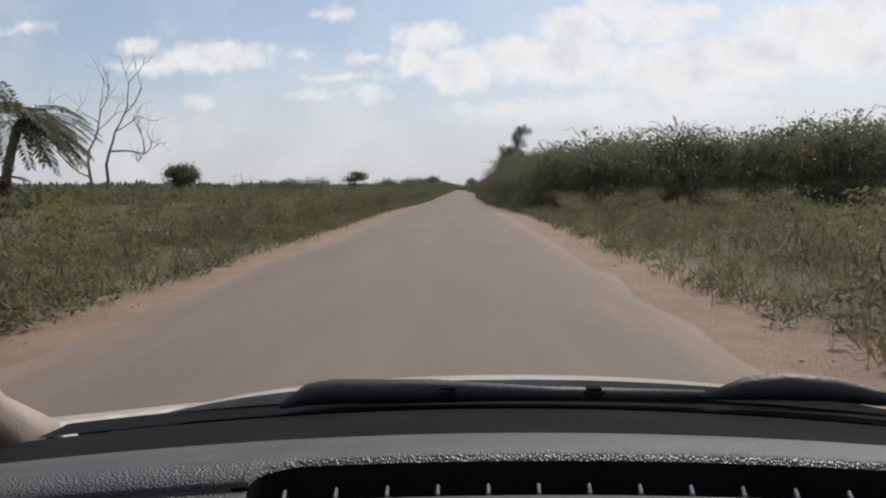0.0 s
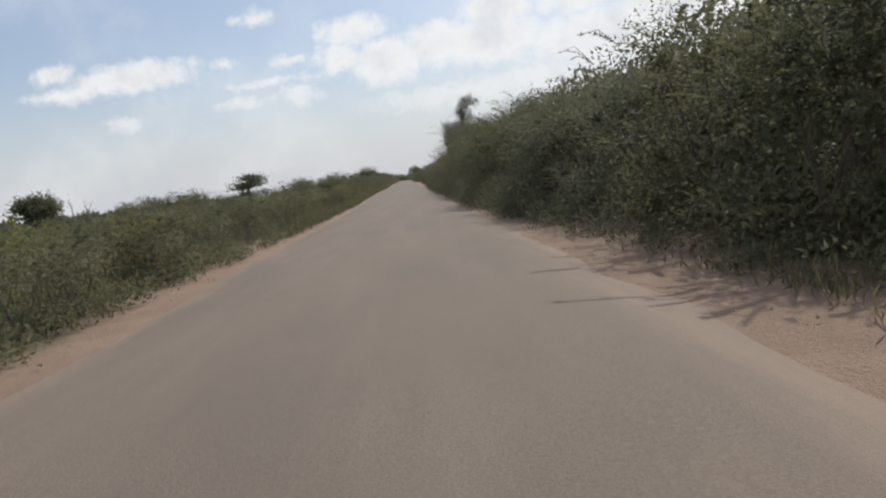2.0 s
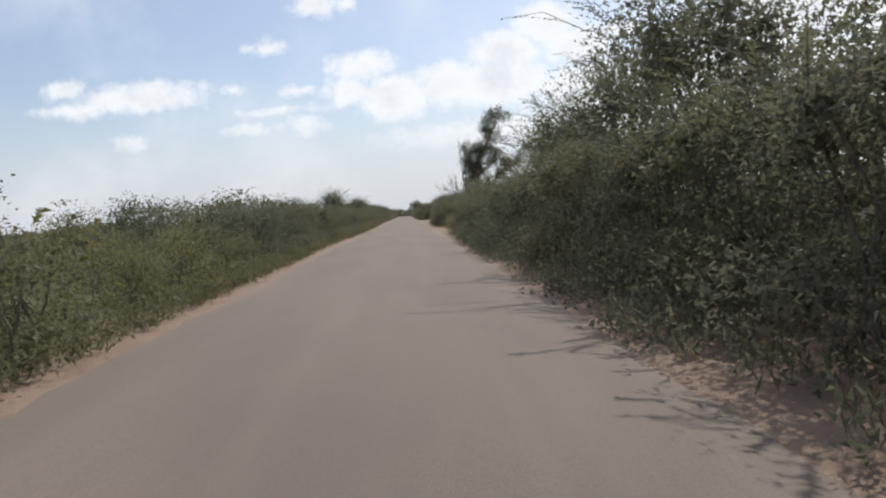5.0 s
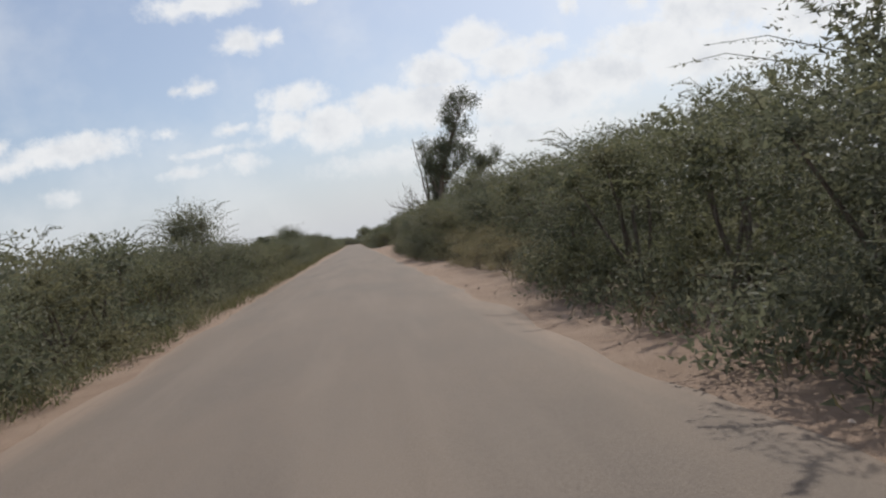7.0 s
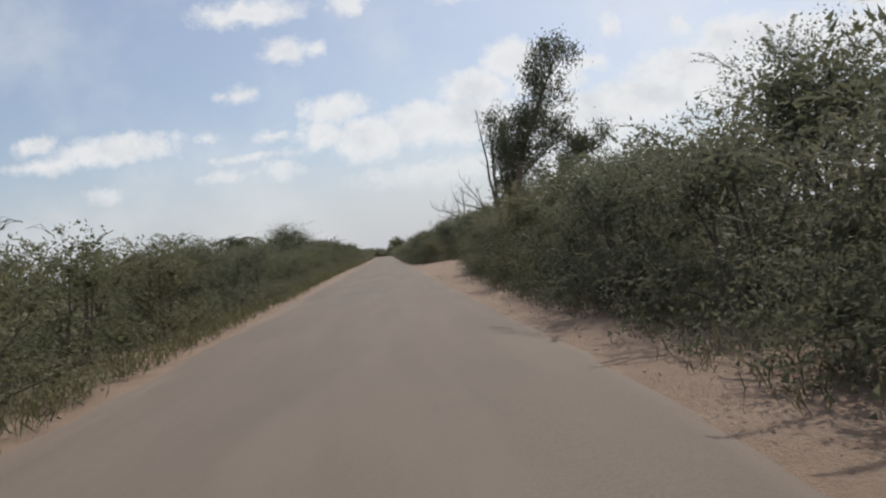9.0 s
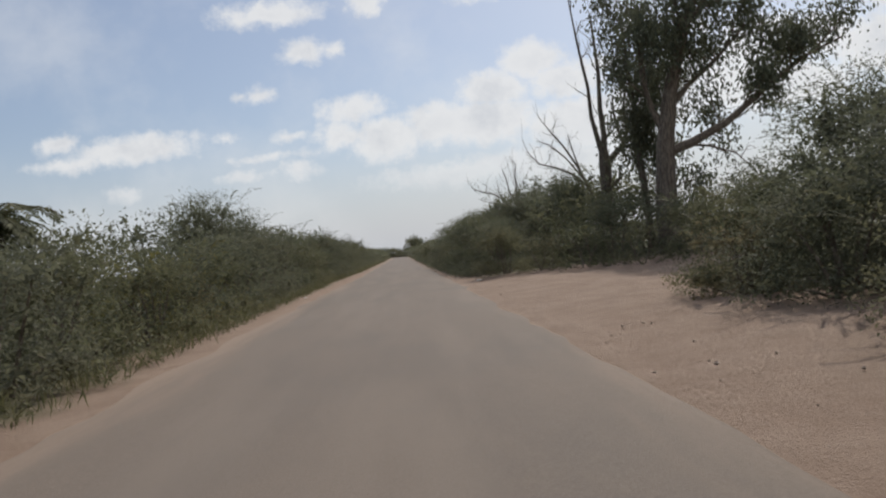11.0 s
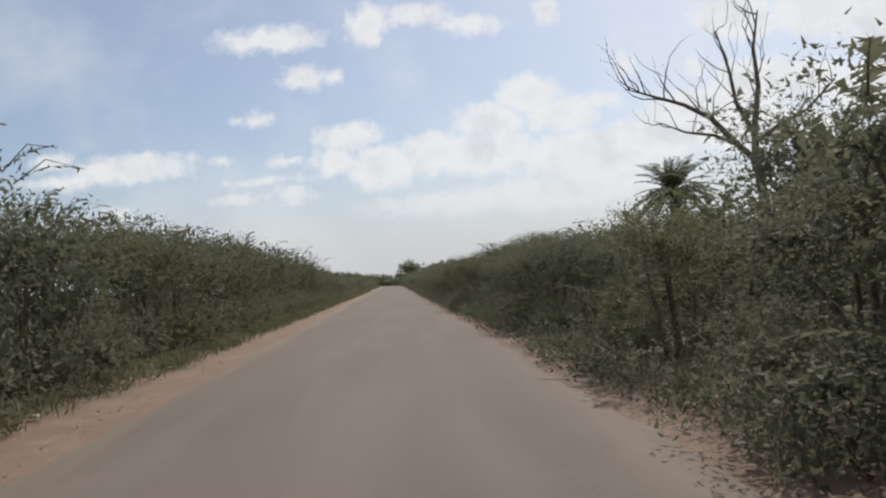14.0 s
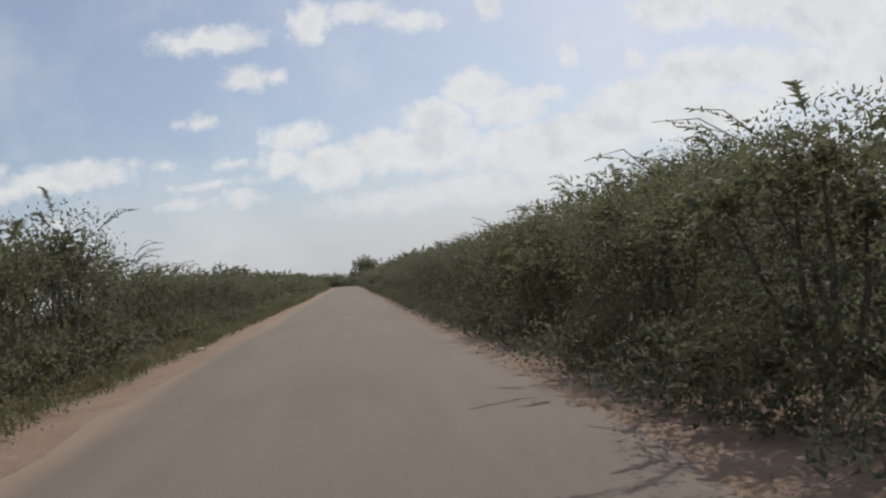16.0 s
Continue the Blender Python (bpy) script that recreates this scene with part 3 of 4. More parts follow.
close[2].at(7.0, 180.0, 3.2, 1.4)
for i in range(6):
    rnd.choice(thorn).at(9.5 + 2.5 * i, 181.0 - 0.35 * i + rnd.uniform(-0.5, 0.5), 3.2 * rnd.uniform(0.85, 1.1), rnd.uniform(0, 6.28))
for x, y, h in ((4.9, 196.6, 1.6), (6.1, 195.0, 1.8), (7.6, 193.9, 1.8), (9.4, 193.1, 1.7), (11.3, 192.6, 1.7), (13.4, 192.3, 1.6), (15.6, 192.2, 1.7)):   # low growth on the track's bank
    shrub[0].at(x, y, h, rnd.uniform(0, 6.28), 0, 1.15)
# left: feathery bushes that stand out of the hedge
tall[0].at(-8.6, 203.0, 5.7, 1.0)
tall[1].at(-8.2, 207.5, 4.9, 2.2)
tall[1].at(-5.8, 136.3, 4.2, 4.0, 0, 1.0)
tall[1].at(-8.4, 258.0, 4.6, 0.4)
tall[0].at(-6.4, 86.8, 2.4, 3.0)

# low shrubs in the open land on the left and on the verges
for i in range(240):
    y = rnd.uniform(2, 100)
    near_road = i % 3
    x = (profile(LEFT_EDGE, y) - 0.5 - 3.2 * rnd.random() ** 1.3) if near_road else (-6.0 - 22 * rnd.random() ** 1.5)
    pick = rnd.random()
    shrub[0 if pick < 0.72 else 1 if pick < 0.84 else 2].at(x, y, rnd.uniform(0.85, 1.55), rnd.uniform(0, 6.28))
for x, y, h in ((-5.4, 84.0, 1.5), (-5.2, 87.5, 1.7), (-5.6, 91.0, 1.6), (-5.3, 94.5, 1.4), (-5.6, 186.5, 1.9), (-5.8, 189.5, 2.2), (-5.9, 192.5, 2.0), (-5.4, 128.0, 1.3)):
    shrub[2].at(x, y, h, rnd.uniform(0, 6.28))
for i in range(26):
    y = rnd.uniform(70, 104)
    rnd.choice(mid).at(-7.4 - 16 * rnd.random(), y, rnd.uniform(1.5, 2.3), rnd.uniform(0, 6.28))
for x, y, h in ((-25.0, 95, 2.3), (-22.8, 94, 2.8), (-20.6, 96, 2.9), (-18.6, 94, 2.6), (-23.5, 98, 2.7), (-19.5, 99, 2.8), (-16.6, 96, 2.2), (-13.0, 106, 2.5), (-11.2, 108, 2.8)):
    rnd.choice(mid).at(x, y, h * 1.25, rnd.uniform(0, 6.28))
for i in range(54):
    y = rnd.uniform(6, 38)
    x = 4.0 + 12 * rnd.random() ** 1.4
    shrub[1 if rnd.random() < 0.3 else 0].at(x, y, rnd.uniform(0.75, 1.5), rnd.uniform(0, 6.28))
for x, y, h, i in ((4.0, 137.0, 1.3, 1), (3.7, 135.4, 1.35, 1), (4.2, 133.9, 1.3, 1), (3.4, 60, 1.3, 0), (5.0, 203.0, 1.8, 0), (6.4, 201.5, 1.6, 1), (7.8, 200.5, 1.9, 0),
                   (3.2, 215, 1.7, 1), (3.4, 221, 1.5, 1), (6.3, 184.4, 1.5, 1), (7.2, 185.6, 1.6, 1), (5.2, 182.0, 1.5, 1), (3.4, 139, 1.5, 0), (3.2, 236, 1.2, 0), (-5.3, 190, 1.2, 1), (-5.2, 231, 1.1, 1)):
    shrub[i].at(x, y, h, rnd.uniform(0, 6.28))
# dry brush along the verge, with the hedge close behind it
for x, y, h, turn in ((3.6, 132.5, 1.2, 0.4), (4.2, 131.1, 1.35, 2.1), (3.6, 129.7, 1.2, 4.0), (4.3, 128.2, 1.3, 5.2), (3.7, 126.8, 1.2, 1.2),
                      (3.2, 131.4, 0.8, 3.1), (3.1, 130.2, 0.9, 0.2), (3.2, 128.9, 0.85, 5.0), (3.1, 127.6, 0.8, 2.2), (3.3, 125.2, 0.95, 4.4), (3.5, 123.4, 1.0, 0.8), (3.3, 121.8, 0.9, 2.9)):
    shrub[1].at(x, y, h, turn)
for x, y, h, i, turn in ((6.9, 135.2, 3.0, 0, 0.9), (7.1, 131.8, 3.2, 2, 2.6), (6.9, 128.4, 3.0, 1, 4.4), (7.0, 125.2, 2.9, 3, 5.6)):
    close[i].at(x, y, h, turn)
# scattered bushes over the plain on the left
for i in range(70):
    y = rnd.uniform(105, 430)
    x = -16 - 95 * rnd.random()
    rnd.choice(cheap).at(x, y, rnd.uniform(1.5, 2.5), rnd.uniform(0, 6.28))
for x, y, h in ((-28.5, 114, 3.4), (-31.0, 111, 3.3), (-33.5, 107, 2.9), (-26.5, 117, 3.0), (-36, 104, 2.6)):
    rnd.choice(thorn).at(x, y, h, rnd.uniform(0, 6.28))


def far_woods():
    """The dark line of scrub along the horizon."""
    rng = np.random.default_rng(77)
    s = Soup()
    for i in range(950):
        a = rng.uniform(-78, 40)
        dist = rng.uniform(150, 760) if a < -16 else rng.uniform(330, 760)
        x, y = dist * math.sin(radians(a)), dist * math.cos(radians(a)) + 60
        if abs(x) < 26:
            continue
        h = rng.uniform(1.6, 2.0) + dist * 0.0045
        m = 36
        d = unit(rng.normal(size=(m, 3)))
        d[:, 2] = np.abs(d[:, 2])
        pos = np.array([x, y, 0]) + d * np.array([h * 1.6, h * 1.6, h * 0.85])
        ax, sd = scatter_dirs(rng, d, 0.7)
        s.kites(pos, ax, sd, rng.uniform(1.0, 2.2, m), 1.1)
    tagged(new("far_woods", s.mesh("far_woods", M_LEAF)), "dark green line of distant scrub along the plain's horizon", "woods", kind="stuff")


far_woods()


def grass(name, label, seed, count, place, height, blades, material, width=0.03):
    """Tufts of bent blades; place(rng) gives the ground point of each tuft."""
    rng = np.random.default_rng(seed)
    s = Soup()
    pts = np.array([place(rng) for _ in range(count)])
    base = np.repeat(pts, blades, 0) + np.concatenate([rng.normal(size=(count * blades, 2)) * 0.13, np.zeros((count * blades, 1))], 1)
    n = len(base)
    up = unit(np.stack([rng.normal(size=n) * 0.38, rng.normal(size=n) * 0.38, np.ones(n)], 1))
    sd = unit(np.cross(up, rng.normal(size=(n, 3))))
    hh = np.repeat(height(rng, pts), blades) * rng.uniform(0.5, 1.15, n)
    s.kites(base - np.array([0, 0, 0.03]), up, sd, hh, width * rng.uniform(0.6, 1.5, n), 0.16)
    tagged(new(name, s.mesh(name, material)), label, "grass", kind="stuff")


def on_left(rng):
    y = rng.uniform(-6, 104)
    return (profile(LEFT_EDGE, y) - 30 * rng.random() ** 2.4, y, 0.0)


def on_right(rng):
    y = rng.uniform(-6, 38)
    return (profile(RIGHT_EDGE, y) + 0.1 + 16 * rng.random() ** 1.7, y, 0.0)


def left_skirt(rng):
    y = rng.uniform(60, 330)
    return (profile(LEFT_EDGE, y) - 0.9 * rng.random() ** 1.3, y, 0.0)


def right_skirt(rng):
    while True:
        y = rng.uniform(34, 330)
        if not 172 < y < 200:
            return (profile(RIGHT_EDGE, y) + 0.1 + 1.3 * rng.random(), y, 0.0)


grass("grass", "dusty green knee-high grass and weeds on the open verge", 3, 1500, on_left,
      lambda g, p: (0.25 + 0.30 * np.minimum(1, (-p[:, 0] - 3.5) / 2.2)) * g.uniform(0.7, 1.25, len(p)), 9, M_GRASS, 0.018)
grass("grass", "tall dry yellow-brown grass in front of the thicket", 4, 1050, on_right,
      lambda g, p: (0.25 + 0.45 * np.minimum(1, (p[:, 0] - 2.7) / 2.5)) * g.uniform(0.7, 1.2, len(p)), 10, M_GRASS_DRY, 0.018)
grass("grass", "short green and straw-coloured weeds along the hedge's foot", 5, 2600, left_skirt, lambda g, p: g.uniform(0.15, 0.5, len(p)), 7, M_GRASS, 0.016)
grass("grass", "short dry weeds under the hedge at the road's edge", 6, 2200, right_skirt, lambda g, p: g.uniform(0.12, 0.42, len(p)), 7, M_GRASS_DRY, 0.016)


def weeds(name, label, seed, count, place, size, material):
    """Leafy knee-high weeds: many small domes of leaves."""
    rng = np.random.default_rng(seed)
    s = Soup()
    for i in range(count):
        p = np.array(place(rng))
        h = size(rng, p)
        m = 46
        d = unit(rng.normal(size=(m, 3)))
        d[:, 2] = np.abs(d[:, 2])
        pos = p + d * np.array([h * 0.62, h * 0.62, h * 0.9]) * rng.uniform(0.30, 1.0, (m, 1))
        ax, sd = scatter_dirs(rng, d + np.array([0, 0, 0.1]), 0.7)
        s.tris(pos, ax, sd, rng.uniform(0.05, 0.10, m), rng.uniform(0.025, 0.045, m))
    tagged(new(name, s.mesh(name, material)), label, "weeds", kind="stuff")


weeds("weeds", "leafy dusty green weeds covering the open verge", 15, 1800, on_left,
      lambda g, p: (0.30 + 0.45 * min(1, (-p[0] - 3.4) / 2.5)) * g.uniform(0.7, 1.3), M_LEAF_OLIVE)
weeds("weeds", "leafy olive and brown weeds before the thicket", 16, 620, on_right,
      lambda g, p: (0.30 + 0.50 * min(1, (p[0] - 2.7) / 2.5)) * g.uniform(0.7, 1.3), M_LEAF_OLIVE)
def by_track(rng):
    k = rng.random()
    return (5.3 + 5.5 * k, 183.2 + 2.6 * rng.random() - 0.3 * k, 0.0)


weeds("weeds", "dry brown weeds at the corner of the earth track", 19, 170, by_track, lambda g, p: g.uniform(0.25, 0.7), M_LEAF_DRY)
def by_hedge(rng):
    y = rng.uniform(200, 285) if rng.random() < 0.6 else rng.uniform(44, 120)
    return (profile(RIGHT_EDGE, y) - 0.1 + 0.7 * rng.random(), y, 0.0)


weeds("weeds", "dense dark weeds under the overhanging hedge", 29, 620, by_hedge, lambda g, p: g.uniform(0.3, 0.8), M_LEAF)
weeds("weeds", "low leafy weeds at the hedge's foot", 17, 700, left_skirt, lambda g, p: g.uniform(0.2, 0.6), M_LEAF_OLIVE)
weeds("weeds", "low dusty weeds under the roadside hedge", 18, 1300, right_skirt, lambda g, p: g.uniform(0.25, 0.75), M_LEAF)


def plain_scrub():
    """Low scrub that covers the open plain up to the horizon."""
    rng = np.random.default_rng(91)
    s = Soup()
    for i in range(2700):
        if i < 1900:
            x = -26 - 230 * rng.random() ** 1.5
            y = rng.uniform(-10, 420) if x < -30 else rng.uniform(-10, 110)
        else:
            x, y = 34 + 200 * rng.random() ** 1.3, rng.uniform(-10, 420)
        h = rng.uniform(0.6, 1.15) + 0.002 * abs(x)
        m = 34
        d = unit(rng.normal(size=(m, 3)))
        d[:, 2] = np.abs(d[:, 2])
        pos = np.array([x, y, 0]) + d * np.array([h * 2.4, h * 2.4, h * 0.9]) * rng.uniform(0.5, 1.0, (m, 1))
        ax, sd = scatter_dirs(rng, d, 0.7)
        s.tris(pos, ax, sd, rng.uniform(0.5, 1.1, m), 0.45)
    tagged(new("plain_scrub", s.mesh("plain_scrub", M_LEAF_OLIVE)), "low dusty olive scrub covering the open plain", "scrub", kind="stuff")


plain_scrub()


def gravel():
    """Loose stones along both sandy verges and over the mouth of the track."""
    rng = np.random.default_rng(23)
    s = Soup()
    octa = np.array([(1, 0, 0), (0, 1, 0), (-1, 0, 0), (0, -1, 0), (0, 0, 1), (0, 0, -1)], float)
    faces = [(0, 1, 4), (1, 2, 4), (2, 3, 4), (3, 0, 4), (1, 0, 5), (2, 1, 5), (3, 2, 5), (0, 3, 5)]
    for i in range(3200):
        y = rng.uniform(1, 270)
        if rng.random() < 0.5:
            x = profile(ROAD_LEFT, y) - abs(rng.normal()) * 0.45 + 0.1
        else:
            x = profile(ROAD_RIGHT, y) + abs(rng.normal()) * 0.5 - 0.1
        if 174 < y < 196 and rng.random() < 0.7:
            x = rng.uniform(2.0, 13.0)
        k = 0.008 + 0.02 * rng.random() ** 3
        s.add(octa * k * rng.uniform(0.6, 1.3, (6, 1)) * np.array([1, 1, 0.7]) + np.array([x, y, 0.012]), faces)
    tagged(new("gravel", s.mesh("gravel", M_STONE)), "loose pale and reddish stones on the sandy verge", "gravel", kind="stuff")


k_ = Mat("verge_stone", 0.9)
k_.colour(k_.mix(k_.node("ShaderNodeNewGeometry").outputs["Random Per Island"], (0.20, 0.145, 0.105), (0.40, 0.32, 0.26)))
M_STONE = k_.m
gravel()


# ---- single trees ----
def grow(rng, wood, p, d, length, radius, depth, tips, lift=0.15, spread=0.6, split=(2, 3), wiggle=0.16, taper=0.62, sides=6):
    """A limb and its forks; the tips are collected with their directions."""
    pts, rad = [p.copy()], [radius]
    n = 4 if depth > 1 else 3
    q, e = p.copy(), d.copy()
    for i in range(n):
        e = unit(e + rng.normal(size=3) * wiggle + np.array([0, 0, lift * 0.3]))
        q = q + e * length / n
        pts.append(q.copy())
        rad.append(radius * (1 - (1 - taper) * (i + 1) / n))
    wood.tube(pts, rad, max(3, sides if depth > 1 else 4))
    tips.append((q.copy(), e.copy(), depth, pts))
    if depth <= 0:
        return
    for k in range(rng.integers(split[0], split[1] + 1)):
        f = unit(e + rng.normal(size=3) * spread + np.array([0, 0, lift]))
        start = q if k == 0 else pts[rng.integers(max(1, n - 2), n + 1)]
        grow(rng, wood, np.array(start), f, length * rng.uniform(0.58, 0.82), radius * taper * rng.uniform(0.75, 0.95), depth - 1, tips, lift, spread, split, wiggle, taper, sides)


def bare_tree(seed, limbs, depth, radius, material, lift=0.25, spread=0.5, wiggle=0.16, split=(2, 3)):
    rng = np.random.default_rng(seed)
    wood = Soup()
    for (p, d, ln, rk) in limbs:
        grow(rng, wood, np.array(p, float), unit(np.array(d, float)), ln, radius * rk, depth, [], lift, spread, split, wiggle)
    return wood.mesh("trunk", material)


def dead_tree(name, x, y, mesh, label, category="tree", limbs=(), material=None):
    ob = new(name)
    ob.location = (x, y, 0)
    part("trunk", mesh, ob)
    for s in limbs:
        part("limb", s.mesh("limb", material), ob)
    return tagged(ob, label, category)


# leafless trees
dead_tree("bare_tree", -28.5, 56.5, bare_tree(5, [((0.0, 0, -0.1), (0.16, 0, 1), 4.4, 1.0), ((-1.3, 0.3, -0.1), (-0.16, 0, 1), 4.6, 0.9)], 4, 0.16, M_BARK, 0.26, 0.62, 0.18, (2, 4)),
               "leafless pale tree with two thin stems on the plain")


def limb(rng, wood, path, radii, twigs, length, radius, depth=2, lift=0.25, spread=0.45, sides=7, start=0.35):
    """One drawn limb with twigs growing along it. Returns the twigs' tips."""
    path = [np.array(p, float) for p in path]
    wood.tube(path, radii, sides)
    tips = []
    for i in range(twigs):
        a = (start + (1 - start) * (i + rng.random()) / twigs) * (len(path) - 1)
        j = min(int(a), len(path) - 2)
        p = path[j] * (1 - a + j) + path[j + 1] * (a - j)
        d = unit(unit(path[j + 1] - path[j]) * 0.7 + rng.normal(size=3) * np.array([0.7, 0.7, 0.4]) + np.array([0, 0, lift]))
        grow(rng, wood, p, d, length * rng.uniform(0.6, 1.2), radius, depth, tips, lift * 0.6, spread, (1, 2), 0.16)
    return tips


def another(limbs):
    limbs.append(Soup())
    return limbs[-1]


def broken_tree(x, y):
    """A dead stump whose arms stand up like a candlestick."""
    rng = np.random.default_rng(21)
    w, limbs = Soup(), []
    limb(rng, w, [(0, 0, -0.1), (0.05, 0, 1.8), (0.0, 0, 3.6), (0.06, 0, 4.9), (0.02, 0, 5.6)], [0.42, 0.34, 0.30, 0.34, 0.24], 5, 0.5, 0.04, 1)
    limb(rng, another(limbs), [(0.0, 0, 5.2), (-0.18, 0, 6.1), (-0.42, 0, 7.4), (-0.40, 0.1, 9.0), (-0.72, 0.1, 11.4), (-0.95, 0.2, 14.2)], [0.17, 0.14, 0.11, 0.09, 0.06, 0.03], 7, 1.1, 0.035, 2, 0.5)
    limb(rng, another(limbs), [(0.05, 0, 5.3), (0.16, 0, 6.4), (0.10, 0, 7.8), (0.22, 0, 9.8), (0.12, 0, 12.6)], [0.19, 0.16, 0.13, 0.10, 0.05], 5, 1.0, 0.035, 2, 0.5)
    limb(rng, another(limbs), [(0.1, 0, 4.8), (0.7, 0.1, 5.35), (1.25, 0.1, 5.8), (1.45, 0.1, 6.5), (1.40, 0.1, 7.6), (1.65, 0.1, 9.2)], [0.20, 0.17, 0.14, 0.11, 0.08, 0.03], 6, 0.9, 0.03, 2, 0.5)
    limb(rng, another(limbs), [(1.25, 0.1, 5.75), (1.0, 0.1, 6.5), (0.85, 0.1, 7.4), (0.9, 0.2, 8.4)], [0.10, 0.08, 0.06, 0.03], 3, 0.7, 0.025, 1, 0.5)
    limb(rng, another(limbs), [(1.15, 0.1, 5.72), (1.2, 0.1, 5.3), (1.22, 0.1, 5.0)], [0.05, 0.04, 0.02], 0, 0.3, 0.02)
    limb(rng, another(limbs), [(0.1, 0, 3.4), (0.75, 0, 4.0), (0.85, 0, 4.7)], [0.10, 0.08, 0.05], 2, 0.4, 0.02, 1)
    return dead_tree("dead_tree", x, y, w.mesh("trunk", M_BARK), "dead grey stump with arms standing up like a candlestick", "tree", limbs, M_BARK)


def leaning_tree(x, y):
    """Bare limbs that lean out of the hedge to one side."""
    rng = np.random.default_rng(24)
    w, limbs = Soup(), []
    w.tube([(1.0, 0, -0.1), (0.7, 0, 1.8), (0.35, 0, 3.4), (0.0, 0, 4.3)], [0.17, 0.15, 0.13, 0.11], 7)
    limb(rng, another(limbs), [(0.1, 0, 4.1), (-0.9, 0, 5.0), (-2.0, 0, 5.5), (-3.0, 0, 5.8), (-3.7, 0.1, 6.6)], [0.09, 0.075, 0.06, 0.04, 0.02], 8, 0.9, 0.022, 2, 0.15, 0.4)
    limb(rng, another(limbs), [(0.0, 0, 4.3), (-0.5, 0, 5.4), (-1.3, 0, 6.7), (-2.1, 0, 7.7), (-2.6, 0, 8.4)], [0.09, 0.075, 0.06, 0.04, 0.02], 7, 0.8, 0.022, 2, 0.3, 0.4)
    limb(rng, another(limbs), [(-0.3, 0, 5.0), (-0.7, 0.1, 6.4), (-0.9, 0.1, 7.4)], [0.06, 0.045, 0.02], 3, 0.6, 0.02, 1, 0.4)
    limb(rng, another(limbs), [(-0.2, 0, 4.7), (-1.2, 0.1, 6.0), (-2.2, 0.1, 6.9), (-3.0, 0.1, 7.2)], [0.06, 0.05, 0.035, 0.02], 5, 0.7, 0.02, 2, 0.2, 0.4)
    return dead_tree("bare_tree", x, y, w.mesh("trunk", M_BARK), "leafless grey tree leaning out of the hedge over dry scrub", "tree", limbs, M_BARK)


def spreading_tree(x, y):
    """A bare tree whose low bough reaches over the hedge towards the road."""
    rng = np.random.default_rng(33)
    w, limbs = Soup(), []
    w.tube([(0.25, 0, -0.1), (0.25, 0, 1.6), (0.12, 0, 3.1), (0.0, 0, 4.2)], [0.19, 0.17, 0.15, 0.14], 8)
    limb(rng, another(limbs), [(0, 0, 4.1), (-0.7, 0, 4.8), (-1.3, 0, 5.5), (-2.1, 0.1, 6.0), (-3.0, 0.1, 6.3), (-3.9, 0.1, 6.6)], [0.11, 0.095, 0.08, 0.06, 0.04, 0.015], 13, 1.1, 0.024, 2, 0.35, 0.4, 7, 0.25)
    limb(rng, another(limbs), [(-0.6, 0, 4.65), (-1.3, -0.1, 4.95), (-2.2, -0.1, 5.1), (-3.0, -0.1, 5.45)], [0.06, 0.05, 0.035, 0.015], 6, 0.8, 0.018, 2, 0.25, 0.4)
    limb(rng, another(limbs), [(0, 0, 4.2), (0.08, 0, 5.3), (0.3, 0, 6.4), (0.25, 0, 7.6), (0.5, 0, 8.8)], [0.12, 0.10, 0.075, 0.05, 0.02], 9, 1.0, 0.025, 2, 0.5, 0.4)
    limb(rng, another(limbs), [(0.05, 0, 4.9), (-0.45, 0, 5.9), (-0.6, 0, 7.0), (-0.9, 0, 8.2)], [0.08, 0.065, 0.045, 0.02], 7, 0.9, 0.02, 2, 0.5, 0.4)
    limb(rng, another(limbs), [(0.1, 0, 4.7), (0.9, 0, 5.2), (1.8, 0, 5.6), (2.8, 0, 6.5)], [0.08, 0.065, 0.045, 0.02], 7, 0.9, 0.02, 2, 0.4, 0.4)
    return dead_tree("bare_tree", x, y, w.mesh("trunk", M_BARK), "leafless grey tree with spreading forked limbs over the hedge", "tree", limbs, M_BARK)


broken_tree(11.25, 208.9)
leaning_tree(10.3, 209.2).scale = (0.82, 0.82, 0.90)
spreading_tree(11.4, 239.4)
dead_tree("dead_bush", 7.2, 210.5, bare_tree(25, [((0, 0, -0.1), (-0.3, 0, 1), 2.6, 1.0), ((0, 0, 0), (0.2, 0.1, 1), 2.9, 0.8), ((0, 0, 0), (-0.05, 0.1, 1), 2.4, 0.8)], 3, 0.045, M_BARK_GREY, 0.35, 0.40),
          "small leafless grey bush in the hedge", "bush")


def hanging_leaves(rng, leaves, tips, least, most, spread=0.42):
    """Drooping narrow leaves in loose clusters round the tips of twigs."""
    for q, e, dep, pts in tips:
        if dep > 1:
            continue
        m = int(rng.integers(least, most))
        pos = q + rng.normal(size=(m, 3)) * np.array([spread, spread, spread * 1.05]) + np.array([0, 0, -0.15])
        ax = unit(rng.normal(size=(m, 3)) * 0.40 + np.array([0, 0, -0.9]))
        leaves.kites(pos, ax, unit(np.cross(ax, rng.normal(size=(m, 3)))), rng.uniform(0.18, 0.32, m), rng.uniform(0.08, 0.13, m))


